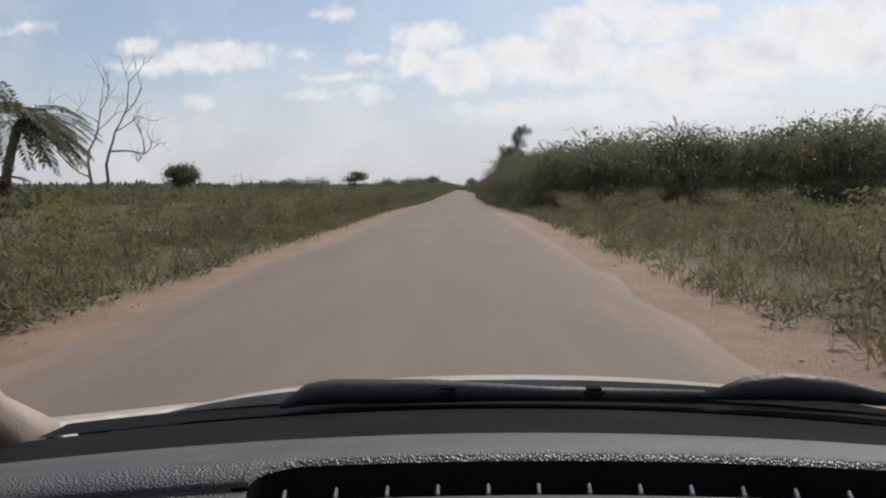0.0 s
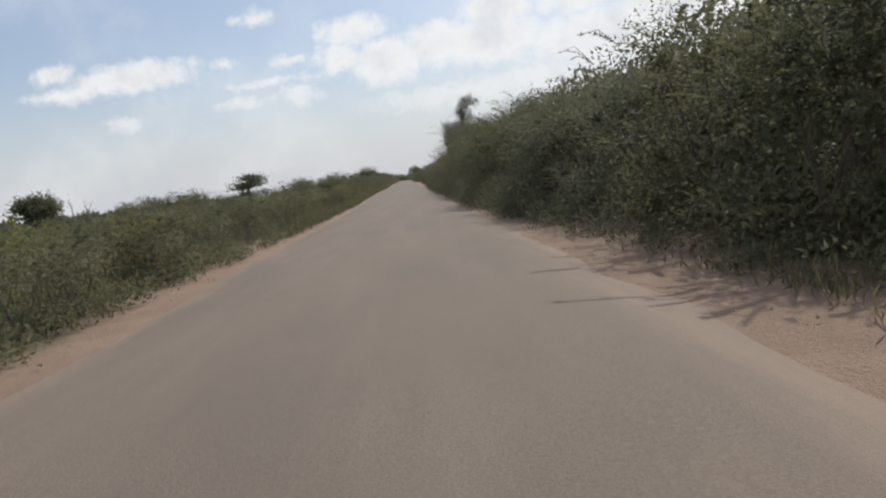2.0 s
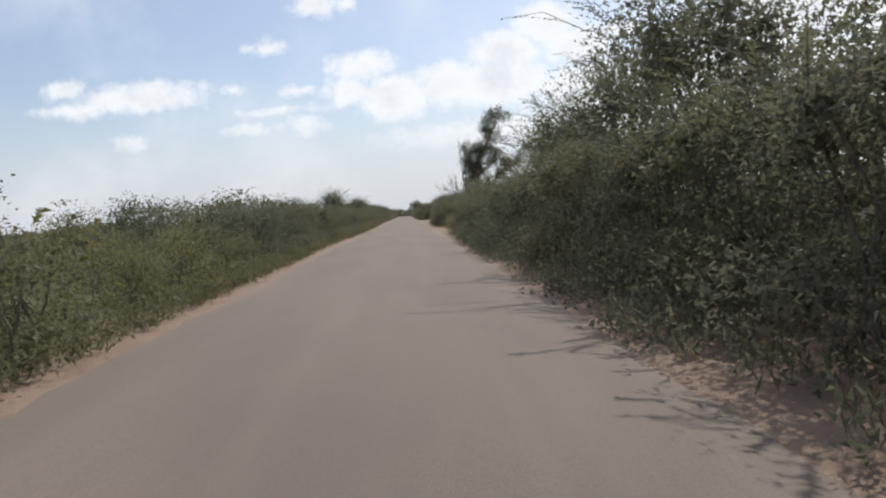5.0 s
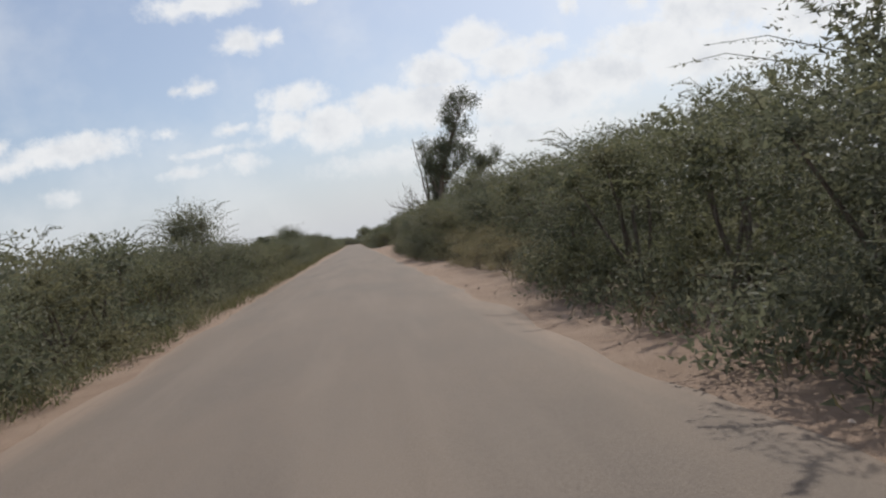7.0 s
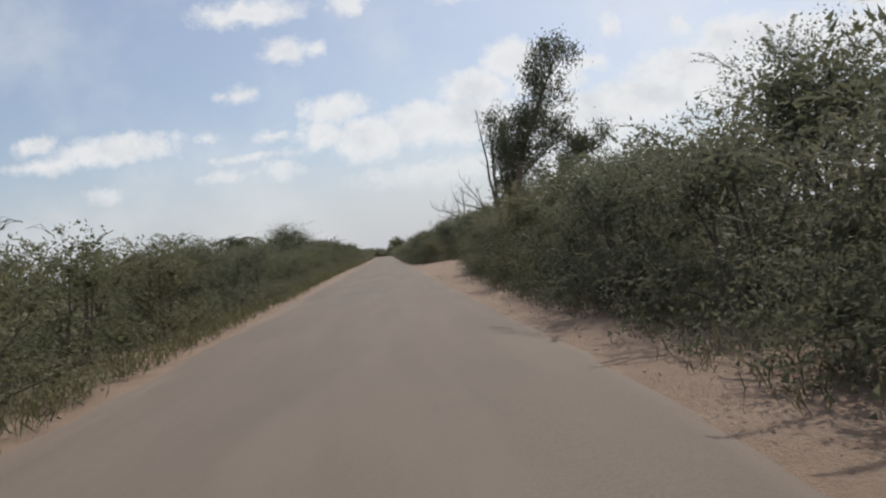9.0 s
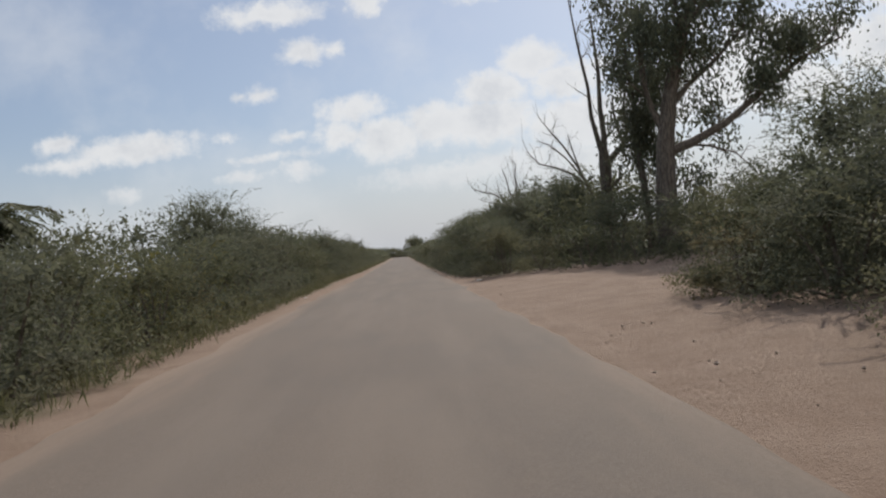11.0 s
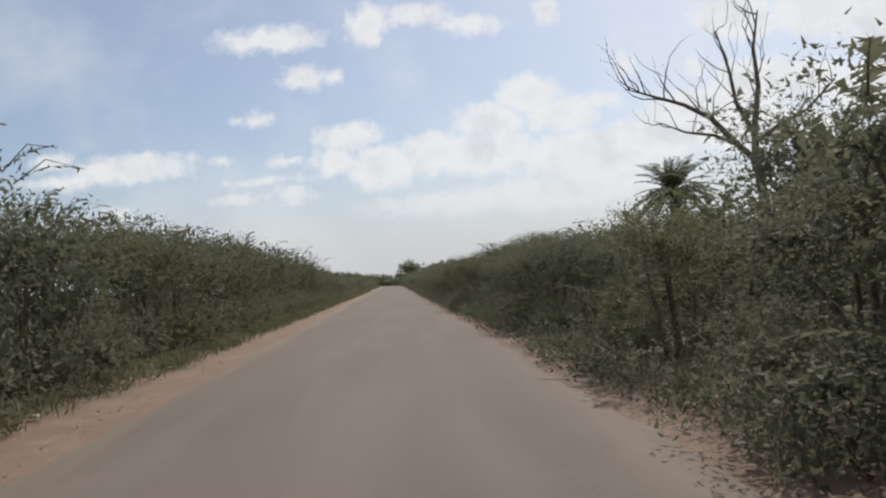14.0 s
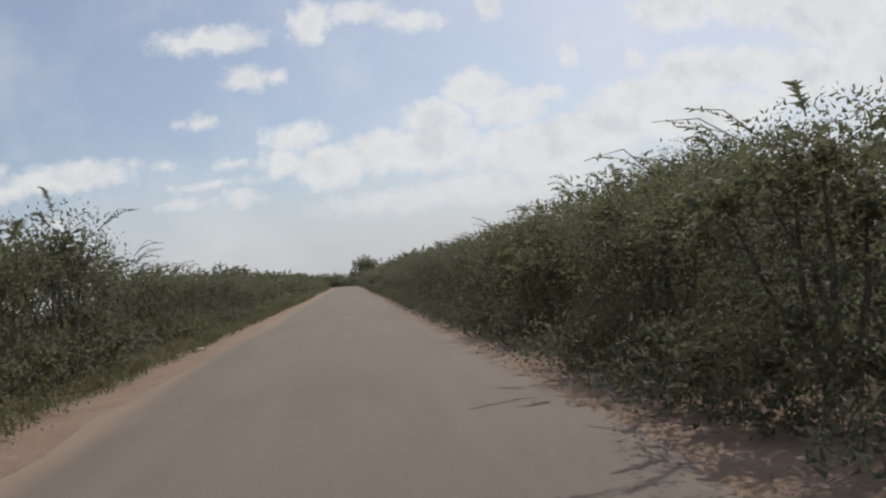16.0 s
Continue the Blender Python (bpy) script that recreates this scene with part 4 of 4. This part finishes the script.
def gum_tree(x, y):
    """The large gum beside the earth track, with its long low bough."""
    rng = np.random.default_rng(64)
    wood, leaves, tips, limbs = Soup(), Soup(), [], []
    tips += limb(rng, wood, [(0, 0, -0.1), (0.0, 0, 1.8), (0.12, 0, 3.4), (0.25, 0, 4.8), (0.7, 0, 7.0), (1.6, 0, 9.8), (3.2, 0, 13.0), (4.9, 0, 16.4)], [0.56, 0.48, 0.43, 0.38, 0.31, 0.24, 0.17, 0.08], 34, 1.7, 0.06, 2, 0.3, 0.5, 10, 0.62)
    tips += limb(rng, another(limbs), [(0.2, 0, 4.4), (1.5, 0.1, 4.75), (3.2, 0.1, 5.5), (5.0, 0.0, 6.8), (6.8, -0.2, 8.0), (8.6, -0.3, 8.7)], [0.24, 0.20, 0.16, 0.12, 0.08, 0.04], 17, 1.3, 0.045, 2, 0.3, 0.5, 8, 0.25)
    tips += limb(rng, another(limbs), [(0.5, 0, 6.2), (1.6, 0.2, 7.3), (3.0, 0.3, 8.3), (4.6, 0.3, 9.8)], [0.15, 0.12, 0.09, 0.04], 12, 1.3, 0.045, 2, 0.3)
    tips += limb(rng, another(limbs), [(0.3, 0, 5.2), (-0.1, 0.2, 6.4), (-0.4, 0.2, 7.8), (-0.4, 0.2, 9.4)], [0.15, 0.12, 0.09, 0.04], 9, 1.2, 0.045, 2, 0.3)
    limb(rng, another(limbs), [(1.2, 0.1, 4.7), (2.3, 0.0, 4.5), (3.4, 0, 4.1), (4.2, 0, 3.2)], [0.07, 0.05, 0.03, 0.015], 8, 0.8, 0.02, 2, -0.1)
    hanging_leaves(rng, leaves, tips, 46, 84)
    low = limb(rng, another(limbs), [(0.1, 0, 2.6), (0.7, -0.2, 3.0), (1.4, -0.2, 3.1)], [0.05, 0.035, 0.015], 5, 0.7, 0.02, 2, 0.0)
    hanging_leaves(rng, leaves, low, 8, 16, 0.3)
    ob = new("gum_tree")
    ob.location = (x, y, 0)
    part("trunk", wood.mesh("trunk", M_BARK), ob, "dark rough trunk with a long side bough")
    for w in limbs:
        part("bough", w.mesh("bough", M_BARK), ob)
    part("crown", leaves.mesh("crown", M_LEAF_GUM), ob)
    tagged(ob, "tall grey-green gum tree with hanging leaves and a spreading bough", "tree")


def slim_gum(x, y, seed, height, twigs, label):
    """A slim gum stem hung with leaves from low down."""
    rng = np.random.default_rng(seed)
    wood, leaves = Soup(), Soup()
    k = height / 12
    tips = limb(rng, wood, [(0, 0, -0.1), (0.05, 0, 2.4 * k), (-0.12, 0, 5 * k), (-0.1, 0.1, 8 * k), (-0.3, 0.1, 12 * k)], [0.22, 0.19, 0.15, 0.11, 0.04], twigs, 1.15, 0.035, 2, 0.4, 0.5, 7, 0.36)
    hanging_leaves(rng, leaves, tips, 24, 50, 0.36)
    ob = new("gum_tree")
    ob.location = (x, y, 0)
    part("trunk", wood.mesh("trunk", M_BARK), ob)
    part("crown", leaves.mesh("crown", M_LEAF_GUM), ob)
    tagged(ob, label, "tree")


gum_tree(11.8, 202.2)
slim_gum(12.3, 206.0, 65, 11.5, 40, "slim gum stem hung with dark leaves behind the larger gum")
slim_gum(13.3, 205.4, 66, 8.0, 12, "young thin gum with few hanging leaves")



def palm(x, y, height, spread, fronds, seed, label, lean=(0, 0), droop=0.9, thick=0.24, wind=(0, 0), blade=0.06, rise=(-0.25, 1.35)):
    """A feather palm: a ringed trunk and single fronds, each with its leaflets."""
    rng = np.random.default_rng(seed)
    ob = new("palm_tree")
    ob.location = (x, y, 0)
    s = Soup()
    pts, rad = [], []
    for i in range(19):
        k = i / 18
        pts.append((lean[0] * k * k, lean[1] * k * k, -0.1 + (height + 0.1) * k))
        rad.append(thick * (1.1 - 0.25 * k) * (1.0 + (0.12 if i % 2 else -0.05)))
    s.tube(pts, rad, 9)
    part("trunk", s.mesh("trunk", M_BARK), ob)
    top = np.array([lean[0], lean[1], height])
    for i in range(fronds):
        a = i * 2.39996 + rng.uniform(-0.2, 0.2)
        up = rng.uniform(*rise)
        d0 = unit(np.array([math.cos(a) + wind[0], math.sin(a) + wind[1], up]))
        ln = spread * rng.uniform(0.8, 1.1)
        f = Soup()
        q, e, line = top.copy(), d0.copy(), [top.copy()]
        for k in range(8):
            e = unit(e + np.array([wind[0] * 0.12, wind[1] * 0.12, -droop * 0.17]))
            q = q + e * ln / 8
            line.append(q.copy())
        f.tube(line, [0.03 * (1 - 0.1 * k) for k in range(9)], 4)
        m = 56
        t = np.linspace(0.12, 0.99, m) * 8
        line = np.array(line)
        j = np.minimum(t.astype(int), 7)
        pos = line[j] * (1 - (t - j))[:, None] + line[j + 1] * (t - j)[:, None]
        along = unit(line[j + 1] - line[j])
        flat = unit(np.cross(along, np.array([0.0, 0.0, 1.0])) + 1e-6)
        sgn = np.where(np.arange(m) % 2, 1.0, -1.0)[:, None]
        ax = unit(flat * sgn + along * 0.75 + np.array([0, 0, -0.25]) + rng.normal(size=pos.shape) * 0.12)
        sd = unit(np.cross(ax, np.cross(flat, along)))
        f.kites(pos, ax, sd, ln * 0.24 * (1 - 0.55 * (t / 8)), blade, -0.06)
        part("frond", f.mesh("frond", M_LEAF_PALM), ob)
    return tagged(ob, label, "palm tree")


palm(-21.7, 33.0, 4.4, 3.6, 46, 3, "dusty palm with fronds drooping to one side on the plain", (1.0, 0), 1.3, 0.22, (0.7, 0.0), 0.075)
palm(-21.8, 31.5, 1.3, 2.2, 20, 13, "small bushy young palm at the foot of a taller one", (0, 0), 1.0, 0.2, (0, 0), 0.09)
palm(18.5, 263.0, 5.7, 3.2, 56, 5, "dark date palm with stiff arching fronds behind the hedge", (0, 0), 0.7, 0.4, (0, 0), 0.07, (-0.3, 2.2))
palm(-9.9, 189.5, 3.1, 1.9, 30, 6, "low dark palm with drooping fronds behind the hedge", (0, 0), 1.2, 0.3)
palm(14.0, 237.5, 3.6, 2.1, 26, 7, "dusty low palm half hidden in the hedge", (0, 0), 1.0, 0.3)
mid[0].at(-24.0, 33.5, 2.2, 1.0)
mid[1].at(-20.0, 34.5, 1.5, 2.0)
dead_tree("dead_bush", -30.0, 97.0, bare_tree(41, [((0, 0, -0.1), (0.1, 0, 1), 1.7, 1.0), ((0.8, 0, 0), (0.2, 0, 1), 1.8, 0.9), ((-0.9, 0, 0), (-0.1, 0, 1), 1.6, 0.8)], 2, 0.05, M_BARK_GREY, 0.4, 0.3),
          "thin leafless stalks standing on the plain", "bush")


def flat_tree(x, y, h, r, seed, label):
    """A tree with a clear stem and a few flat leaf layers."""
    rng = np.random.default_rng(seed)
    wood, leaves, tips = Soup(), Soup(), []
    wood.tube([(0, 0, -0.1), (0.1, 0, h * 0.35), (0.0, 0.1, h * 0.7)], [0.05 * h * 0.5, 0.035 * h * 0.5, 0.02 * h * 0.5], 7)
    for i in range(16):
        z = h * rng.uniform(0.42, 0.92)
        a = rng.uniform(0, 6.28)
        rr = r * rng.uniform(0.25, 0.85) * (1.1 - 0.5 * (z / h))
        c = np.array([rr * math.cos(a), rr * math.sin(a), z])
        wood.tube([(0, 0, z - 0.12 * h), c * 0.6 + np.array([0, 0, 0.35 * z]), c], [0.02 * h * 0.5, 0.014 * h * 0.5, 0.006 * h * 0.5], 4)
        m = 190
        pos = c + rng.normal(size=(m, 3)) * np.array([r * 0.24, r * 0.24, h * 0.035])
        ax, sd = scatter_dirs(rng, rng.normal(size=(m, 3)) * np.array([1, 1, 0.35]), 0.2)
        leaves.kites(pos, ax, sd, 0.055 * h * rng.uniform(0.6, 1.3, m), 0.026 * h)
    ob = new("umbrella_tree")
    ob.location = (x, y, 0)
    part("trunk", wood.mesh("trunk", M_BARK), ob)
    part("crown", leaves.mesh("crown", M_LEAF), ob)
    tagged(ob, label, "tree")


def round_tree(x, y, h, r, seed, label):
    """A tree with a ragged round head on a short stem."""
    rng = np.random.default_rng(seed)
    wood, leaves = Soup(), Soup()
    wood.tube([(0, 0, -0.1), (0.1, 0, h * 0.25), (0.0, 0.1, h * 0.6)], [0.06 * h, 0.05 * h, 0.03 * h], 8)
    for i in range(46):
        d = unit(rng.normal(size=3))
        c = np.array([0, 0, h * 0.62]) + d * np.array([r, r, h * 0.34]) * rng.uniform(0.35, 0.95)
        wood.tube([(0, 0, h * 0.45), c * np.array([0.5, 0.5, 0.9]), c], [0.012 * h, 0.008 * h, 0.004 * h], 4)
        m = 120
        pos = c + rng.normal(size=(m, 3)) * np.array([r, r, h * 0.5]) * 0.16
        ax, sd = scatter_dirs(rng, np.tile(d, (m, 1)), 0.7)
        leaves.tris(pos, ax, sd, 0.09 * h * rng.uniform(0.5, 1.3, m), 0.035 * h)
    ob = new("round_tree")
    ob.location = (x, y, 0)
    part("trunk", wood.mesh("trunk", M_BARK), ob)
    part("crown", leaves.mesh("crown", M_LEAF), ob)
    tagged(ob, label, "tree")


round_tree(-57.0, 143.5, 6.4, 3.3, 9, "round-headed dark tree standing alone on the plain")
mid[0].at(-56.4, 140.5, 2.6, 0.5, 0, 1.2)
flat_tree(-15.5, 102.0, 3.9, 2.2, 5, "small tree with flat layered crown above the scrub")
cheap[0].at(5.6, 452.0, 9.2, 1.3, 0, 0.8, "dark spreading tree where the road bends away")
for x, y, h in ((4.0, 450.0, 7.4), (7.4, 451.0, 7.8), (5.8, 455.0, 8.4), (4.8, 447.0, 5.0), (7.6, 447.0, 5.4), (2.4, 454.0, 4.4), (-3.5, 459.0, 4.6), (-6.0, 463.0, 5.0), (-1.0, 461.0, 4.2)):
    rnd.choice(cheap).at(x, y, h, rnd.uniform(0, 6.28))
for i in range(14):
    rnd.choice(cheap).at(-30 + 2.0 * i, 495 + rnd.uniform(-3, 3), rnd.uniform(3.6, 5.2), rnd.uniform(0, 6.28))
tall[0].at(12.0, 440.0, 6.0, 2.3)
for i in range(16):
    rnd.choice(cheap).at(-6 + 1.4 * i, 458 + rnd.uniform(-5, 5), rnd.uniform(2.6, 4.2), rnd.uniform(0, 6.28))
tall[0].at(-8.5, 470.0, 5.6, 0.3, 0, 1.3)


def litter(x, y, z, size, seed):
    """A crumpled scrap of paper or plastic."""
    g = random.Random(seed)
    bm = bmesh.new()
    bmesh.ops.create_icosphere(bm, subdivisions=2, radius=size)
    for v in bm.verts:
        v.co = Vector((v.co.x * 1.3, v.co.y, v.co.z * 0.45)) * g.uniform(0.7, 1.15)
    me = bpy.data.meshes.new("litter")
    bm.to_mesh(me)
    bm.free()
    me.materials.append(M_PAPER)
    ob = new("litter", me)
    ob.location = (x, y, z + size * 0.38)
    tagged(ob, "crumpled pale scrap of litter on the sandy verge", "litter", "litter on the verge")


M_PAPER = Mat("dusty_paper", 0.8).colour((0.62, 0.58, 0.52)).m
for i, (x, y) in enumerate(((-4.25, 227.0), (-4.15, 237.5), (-3.9, 252.6), (-3.7, 198.0), (2.6, 196.4), (-3.8, 268.0))):
    litter(x, y, 0.0, 0.055 + 0.015 * (i % 3), i)
for k in KINDS:
    k.settle()


# ---- the car, standing on the road where the drive begins ----
def grained(name, base, rough, scale, depth, coat=0.0, spec=0.5):
    k = Mat(name, rough)
    v = k.node("ShaderNodeTexVoronoi")
    v.inputs["Scale"].default_value = scale
    o = k.coord()
    k.link(o, v.inputs["Vector"])
    n = k.noise(9, 4, 0.6, o)
    k.colour(k.mix(k.rng(n, 0.3, 0.7), base, tuple(c * 1.45 for c in base)))
    if depth:
        k.bump(v.outputs["Distance"], 0.75, depth)
    k.b.inputs["Coat Weight"].default_value = coat
    k.b.inputs["Specular IOR Level"].default_value = spec
    return k.m


M_DASH = grained("grained_dark_plastic", (0.050, 0.048, 0.046), 0.42, 420, 0.0022, 0.0, 0.5)
M_BLACK = grained("matt_black_plastic", (0.010, 0.010, 0.011), 0.9, 300, 0.0005, 0.0, 0.05)
M_RUBBER = grained("black_rubber", (0.022, 0.022, 0.023), 0.55, 120, 0.001, 0.0, 0.35)
M_BEIGE = grained("beige_trim", (0.25, 0.21, 0.175), 0.8, 350, 0.0008)
M_PAINT = grained("dusty_white_paint", (0.52, 0.49, 0.45), 0.28, 6, 0.0, 0.6)
M_VANE = Mat("glossy_grey_plastic", 0.22).colour((0.16, 0.16, 0.165)).m
M_STEEL = Mat("steel_rim", 0.35, 0.9).colour((0.45, 0.45, 0.46)).m
CX = 0.12


def mesh_of(name, verts, faces, material, smooth=True):
    s = Soup()
    s.add(verts, faces)
    return s.mesh(name, material, smooth)


def sweep(name, rows, xs, shape, material):
    """A strip whose profile rows (y, z) run across the car at the given x."""
    n = len(rows)
    vs = [shape(x, y, z) for x in xs for (y, z) in rows]
    return mesh_of(name, vs, [(i * n + j, i * n + j + 1, (i + 1) * n + j + 1, (i + 1) * n + j) for i in range(len(xs) - 1) for j in range(n - 1)], material)


def rounded_box(name, size, centre, bevel, material, segs=2):
    bm = bmesh.new()
    bmesh.ops.create_cube(bm, size=1, matrix=Matrix.Translation(centre) @ Matrix.Diagonal((*size, 1)))
    bmesh.ops.bevel(bm, geom=bm.edges[:], offset=bevel, segments=segs, affect="EDGES")
    me = bpy.data.meshes.new(name)
    bm.to_mesh(me)
    bm.free()
    me.materials.append(material)
    return me


def build_car():
    car = tagged(new("car"), "dusty white hatchback with dark grained dashboard, standing on the tarred road", "car")
    bow = lambda x, y, z: (x, y - 0.20 * (x - CX) ** 2, z - 0.035 * (x - CX) ** 2)
    span = [-0.60 + 0.02 * i for i in range(73)]
    # dashboard: pad behind the slot, and the pad towards the seats
    back_pad = [(0.770, 0.976), (0.762, 0.982), (0.70, 0.994), (0.64, 1.010), (0.612, 1.0185), (0.602, 1.0195), (0.598, 1.015)]
    front_pad = [(0.524, 1.012), (0.518, 1.020), (0.500, 1.025), (0.44, 1.033), (0.395, 1.035), (0.385, 1.028), (0.372, 1.028), (0.362, 1.036), (0.28, 1.035), (0.19, 1.018), (0.13, 0.975), (0.11, 0.90), (0.11, 0.70)]
    right = [-0.185, -0.176] + [-0.172 + 0.037 * (1 - math.cos(radians(6.0 * i))) for i in range(16)] + [x for x in span if x >= -0.125]

    def slot(x, y, z):                      # the vent's rounded end
        u = 1 - max(0.0, min(1.0, (x + 0.172) / 0.037))
        k = max(0.01, 1 - u * u) ** 0.5 if u < 1 else 0.01
        return bow(x, 0.561 + (y - 0.561) * k if 0.523 < y < 0.605 else y, z)
    dash = part("dashboard", sweep("dashboard", back_pad + front_pad, [x for x in span if x < -0.19] + [-0.185], slot, M_DASH), car, "dark grey grained plastic dashboard")
    part("rear_pad", sweep("rear_pad", back_pad, right, slot, M_DASH), dash)
    part("front_pad", sweep("front_pad", front_pad, right, slot, M_DASH), dash)
    vent = part("air_vent", sweep("air_vent", [(0.598, 1.015), (0.594, 0.965), (0.560, 0.940), (0.530, 0.965), (0.524, 1.012)], right, slot, M_BLACK), car, "long black air vent slot in the dashboard")
    vane = None
    for i in range(24):
        x = -0.138 + 0.0395 * i
        if vane is None:
            vane = rounded_box("vane", (0.0030, 0.026, 0.026), (0, 0, 0), 0.0012, M_VANE, 1)
        v = part("vane", vane, vent)
        v.location = bow(x, 0.538, 1.004)
        v.rotation_euler = (radians(-8), 0, -math.atan2(x, 0.70))
    part("windscreen_trim", sweep("windscreen_trim", [(1.06, 0.905), (1.04, 0.921), (0.92, 0.944), (0.80, 0.966), (0.770, 0.973)], span, bow, M_BLACK), car, "matt black strip under the windscreen")
    # scuttle panel, bonnet and wipers
    part("scuttle", sweep("scuttle", [(1.17, 0.880), (1.14, 0.912), (1.06, 0.918)], span, bow, M_BLACK), car, "black plastic scuttle panel")

    def bonnet(x, y, z):
        k = (x - CX) / 0.78
        d = y - 1.13
        return (x, y - 0.11 * k * k * (1 - 0.4 * d), 0.941 - 0.050 * k * k - 0.17 * d - 0.30 * d * d - 0.07 * k ** 6)
    rows = [(1.130, 0), (1.134, 0), (1.15, 0)] + [(1.15 + 0.05 * i, 0) for i in range(1, 19)]
    hood = part("bonnet", sweep("bonnet", rows, [CX - 0.78 + 0.03 * i for i in range(53)], bonnet, M_PAINT), car, "dusty white bonnet")
    part("bonnet_edge", sweep("bonnet_edge", [(1.130, 0), (1.128, 1), (1.14, 2)], [CX - 0.78 + 0.03 * i for i in range(53)],
                              lambda x, y, z: tuple(Vector(bonnet(x, 1.130, 0)) + Vector((0, 0.004 * z, -0.012 * z))), M_PAINT), hood)
    for pts, rad in ((((-0.275, 1.03, 0.925), (-0.235, 1.05, 0.937), (-0.20, 1.06, 0.939), (-0.05, 1.07, 0.939), (0.12, 1.075, 0.934), (0.37, 1.075, 0.932)), (0.004, 0.017, 0.020, 0.018, 0.012, 0.009)),
                     (((0.36, 1.06, 0.934), (0.43, 1.07, 0.945), (0.485, 1.07, 0.949), (0.56, 1.065, 0.946), (0.62, 1.055, 0.937), (0.78, 1.03, 0.934)), (0.004, 0.018, 0.022, 0.019, 0.013, 0.008))):
        s = Soup()
        s.tube(pts, rad, 8)
        wiper = part("wiper", s.mesh("wiper", M_RUBBER, True), car, "black windscreen wiper lying parked")
        s = Soup()
        a, b = Vector(pts[1]), Vector(pts[-1])
        s.tube([a + Vector((0, 0.035, -0.002)), (a + b) / 2 + Vector((0, 0.045, -0.012)), b + Vector((0, 0.035, -0.004))], [0.004, 0.005, 0.003], 5)
        part("blade", s.mesh("blade", M_RUBBER, True), wiper)
        for k in (0.35, 0.72):
            c = a.lerp(b, k) + Vector((0, 0.004, 0.004))
            part("clip", rounded_box("clip", (0.032, 0.024, 0.016), c, 0.005, M_BLACK), wiper)
    # body shell
    def side(x0, x1, name):
        outline = [(-2.55, 0.42), (-2.6, 0.75), (-2.45, 0.98)]
        outline += [(0.9, 0.90), (1.15, 0.86), (1.9, 0.66), (2.02, 0.50), (1.98, 0.25), (1.72, 0.25)]
        outline += [(1.38 + 0.34 * math.cos(radians(a)), 0.30 + 0.34 * math.sin(radians(a))) for a in range(0, 181, 20)]
        outline += [(1.04, 0.25), (-1.36, 0.25)]
        outline += [(-1.70 + 0.34 * math.cos(radians(a)), 0.30 + 0.34 * math.sin(radians(a))) for a in range(0, 181, 20)]
        outline += [(-2.04, 0.30)]
        n = len(outline)
        vs = [(x, y, z) for x in (x0, x1) for (y, z) in outline]
        faces = [tuple(range(n)), tuple(range(2 * n - 1, n - 1, -1))] + [(i, (i + 1) % n, n + (i + 1) % n, n + i) for i in range(n)]
        return mesh_of(name, vs, faces, M_PAINT, False)
    part("side_panel", side(CX - 0.86, CX - 0.79, "side_panel"), car, "white body side")
    part("side_panel", side(CX + 0.79, CX + 0.86, "side_panel"), car, "white body side")
    part("front_bumper", rounded_box("front_bumper", (1.56, 0.16, 0.36), (CX, 2.02, 0.42), 0.06, M_PAINT), car)
    part("tailgate", rounded_box("tailgate", (1.56, 0.12, 0.62), (CX, -2.5, 0.68), 0.05, M_PAINT), car)
    part("floor_pan", rounded_box("floor_pan", (1.56, 4.3, 0.06), (CX, -0.3, 0.26), 0.01, M_BLACK), car)
    part("roof", sweep("roof", [(0.36, 1.50), (0.34, 1.53), (0.0, 1.565), (-0.8, 1.575), (-1.6, 1.54), (-2.1, 1.47), (-2.12, 1.44)], [CX - 0.66 + 0.06 * i for i in range(23)],
                       lambda x, y, z: (x, y, z - 0.07 * (x - CX) ** 2), M_PAINT), car, "white roof")
    for sgn in (-1, 1):
        s = Soup()
        s.tube([(CX + sgn * 0.775, 1.02, 0.86), (CX + sgn * 0.765, 0.90, 0.95), (CX + sgn * 0.68, 0.36, 1.50)], [0.055, 0.040, 0.036], 8)
        part("windscreen_pillar", s.mesh("windscreen_pillar", M_BEIGE, True), car, "beige-trimmed windscreen pillar")
        s = Soup()
        s.tube([(CX + sgn * 0.78, -0.62, 0.92), (CX + sgn * 0.66, -0.55, 1.53)], [0.045, 0.04], 8)
        part("door_pillar", s.mesh("door_pillar", M_BLACK, True), car)
        s = Soup()
        s.tube([(CX + sgn * 0.78, -2.35, 0.92), (CX + sgn * 0.66, -2.0, 1.48)], [0.09, 0.06], 8)
        part("rear_pillar", s.mesh("rear_pillar", M_PAINT, True), car)
    for y in (1.38, -1.70):
        for sgn in (-1, 1):
            hub = Vector((CX + sgn * 0.76, y, 0.30))
            prof = [(0.17, -0.08), (0.24, -0.095), (0.28, -0.085), (0.292, -0.05), (0.296, 0.0), (0.292, 0.05), (0.28, 0.085), (0.24, 0.095), (0.17, 0.08)]
            m, sides = len(prof), 28
            vs = [tuple(hub + Vector((b, r * math.cos(t), r * math.sin(t)))) for t in (2 * math.pi * k / sides for k in range(sides)) for (r, b) in prof]
            faces = [(k * m + j, k * m + j + 1, ((k + 1) % sides) * m + j + 1, ((k + 1) % sides) * m + j) for k in range(sides) for j in range(m - 1)]
            wheel = part("wheel", mesh_of("tyre", vs, faces, M_RUBBER), car, "black tyre on steel rim")
            s = Soup()
            s.tube([hub + Vector((-0.06, 0, 0)), hub + Vector((0.06, 0, 0))], [0.175, 0.175], 20)
            part("rim", s.mesh("rim", M_STEEL), wheel)


build_car()
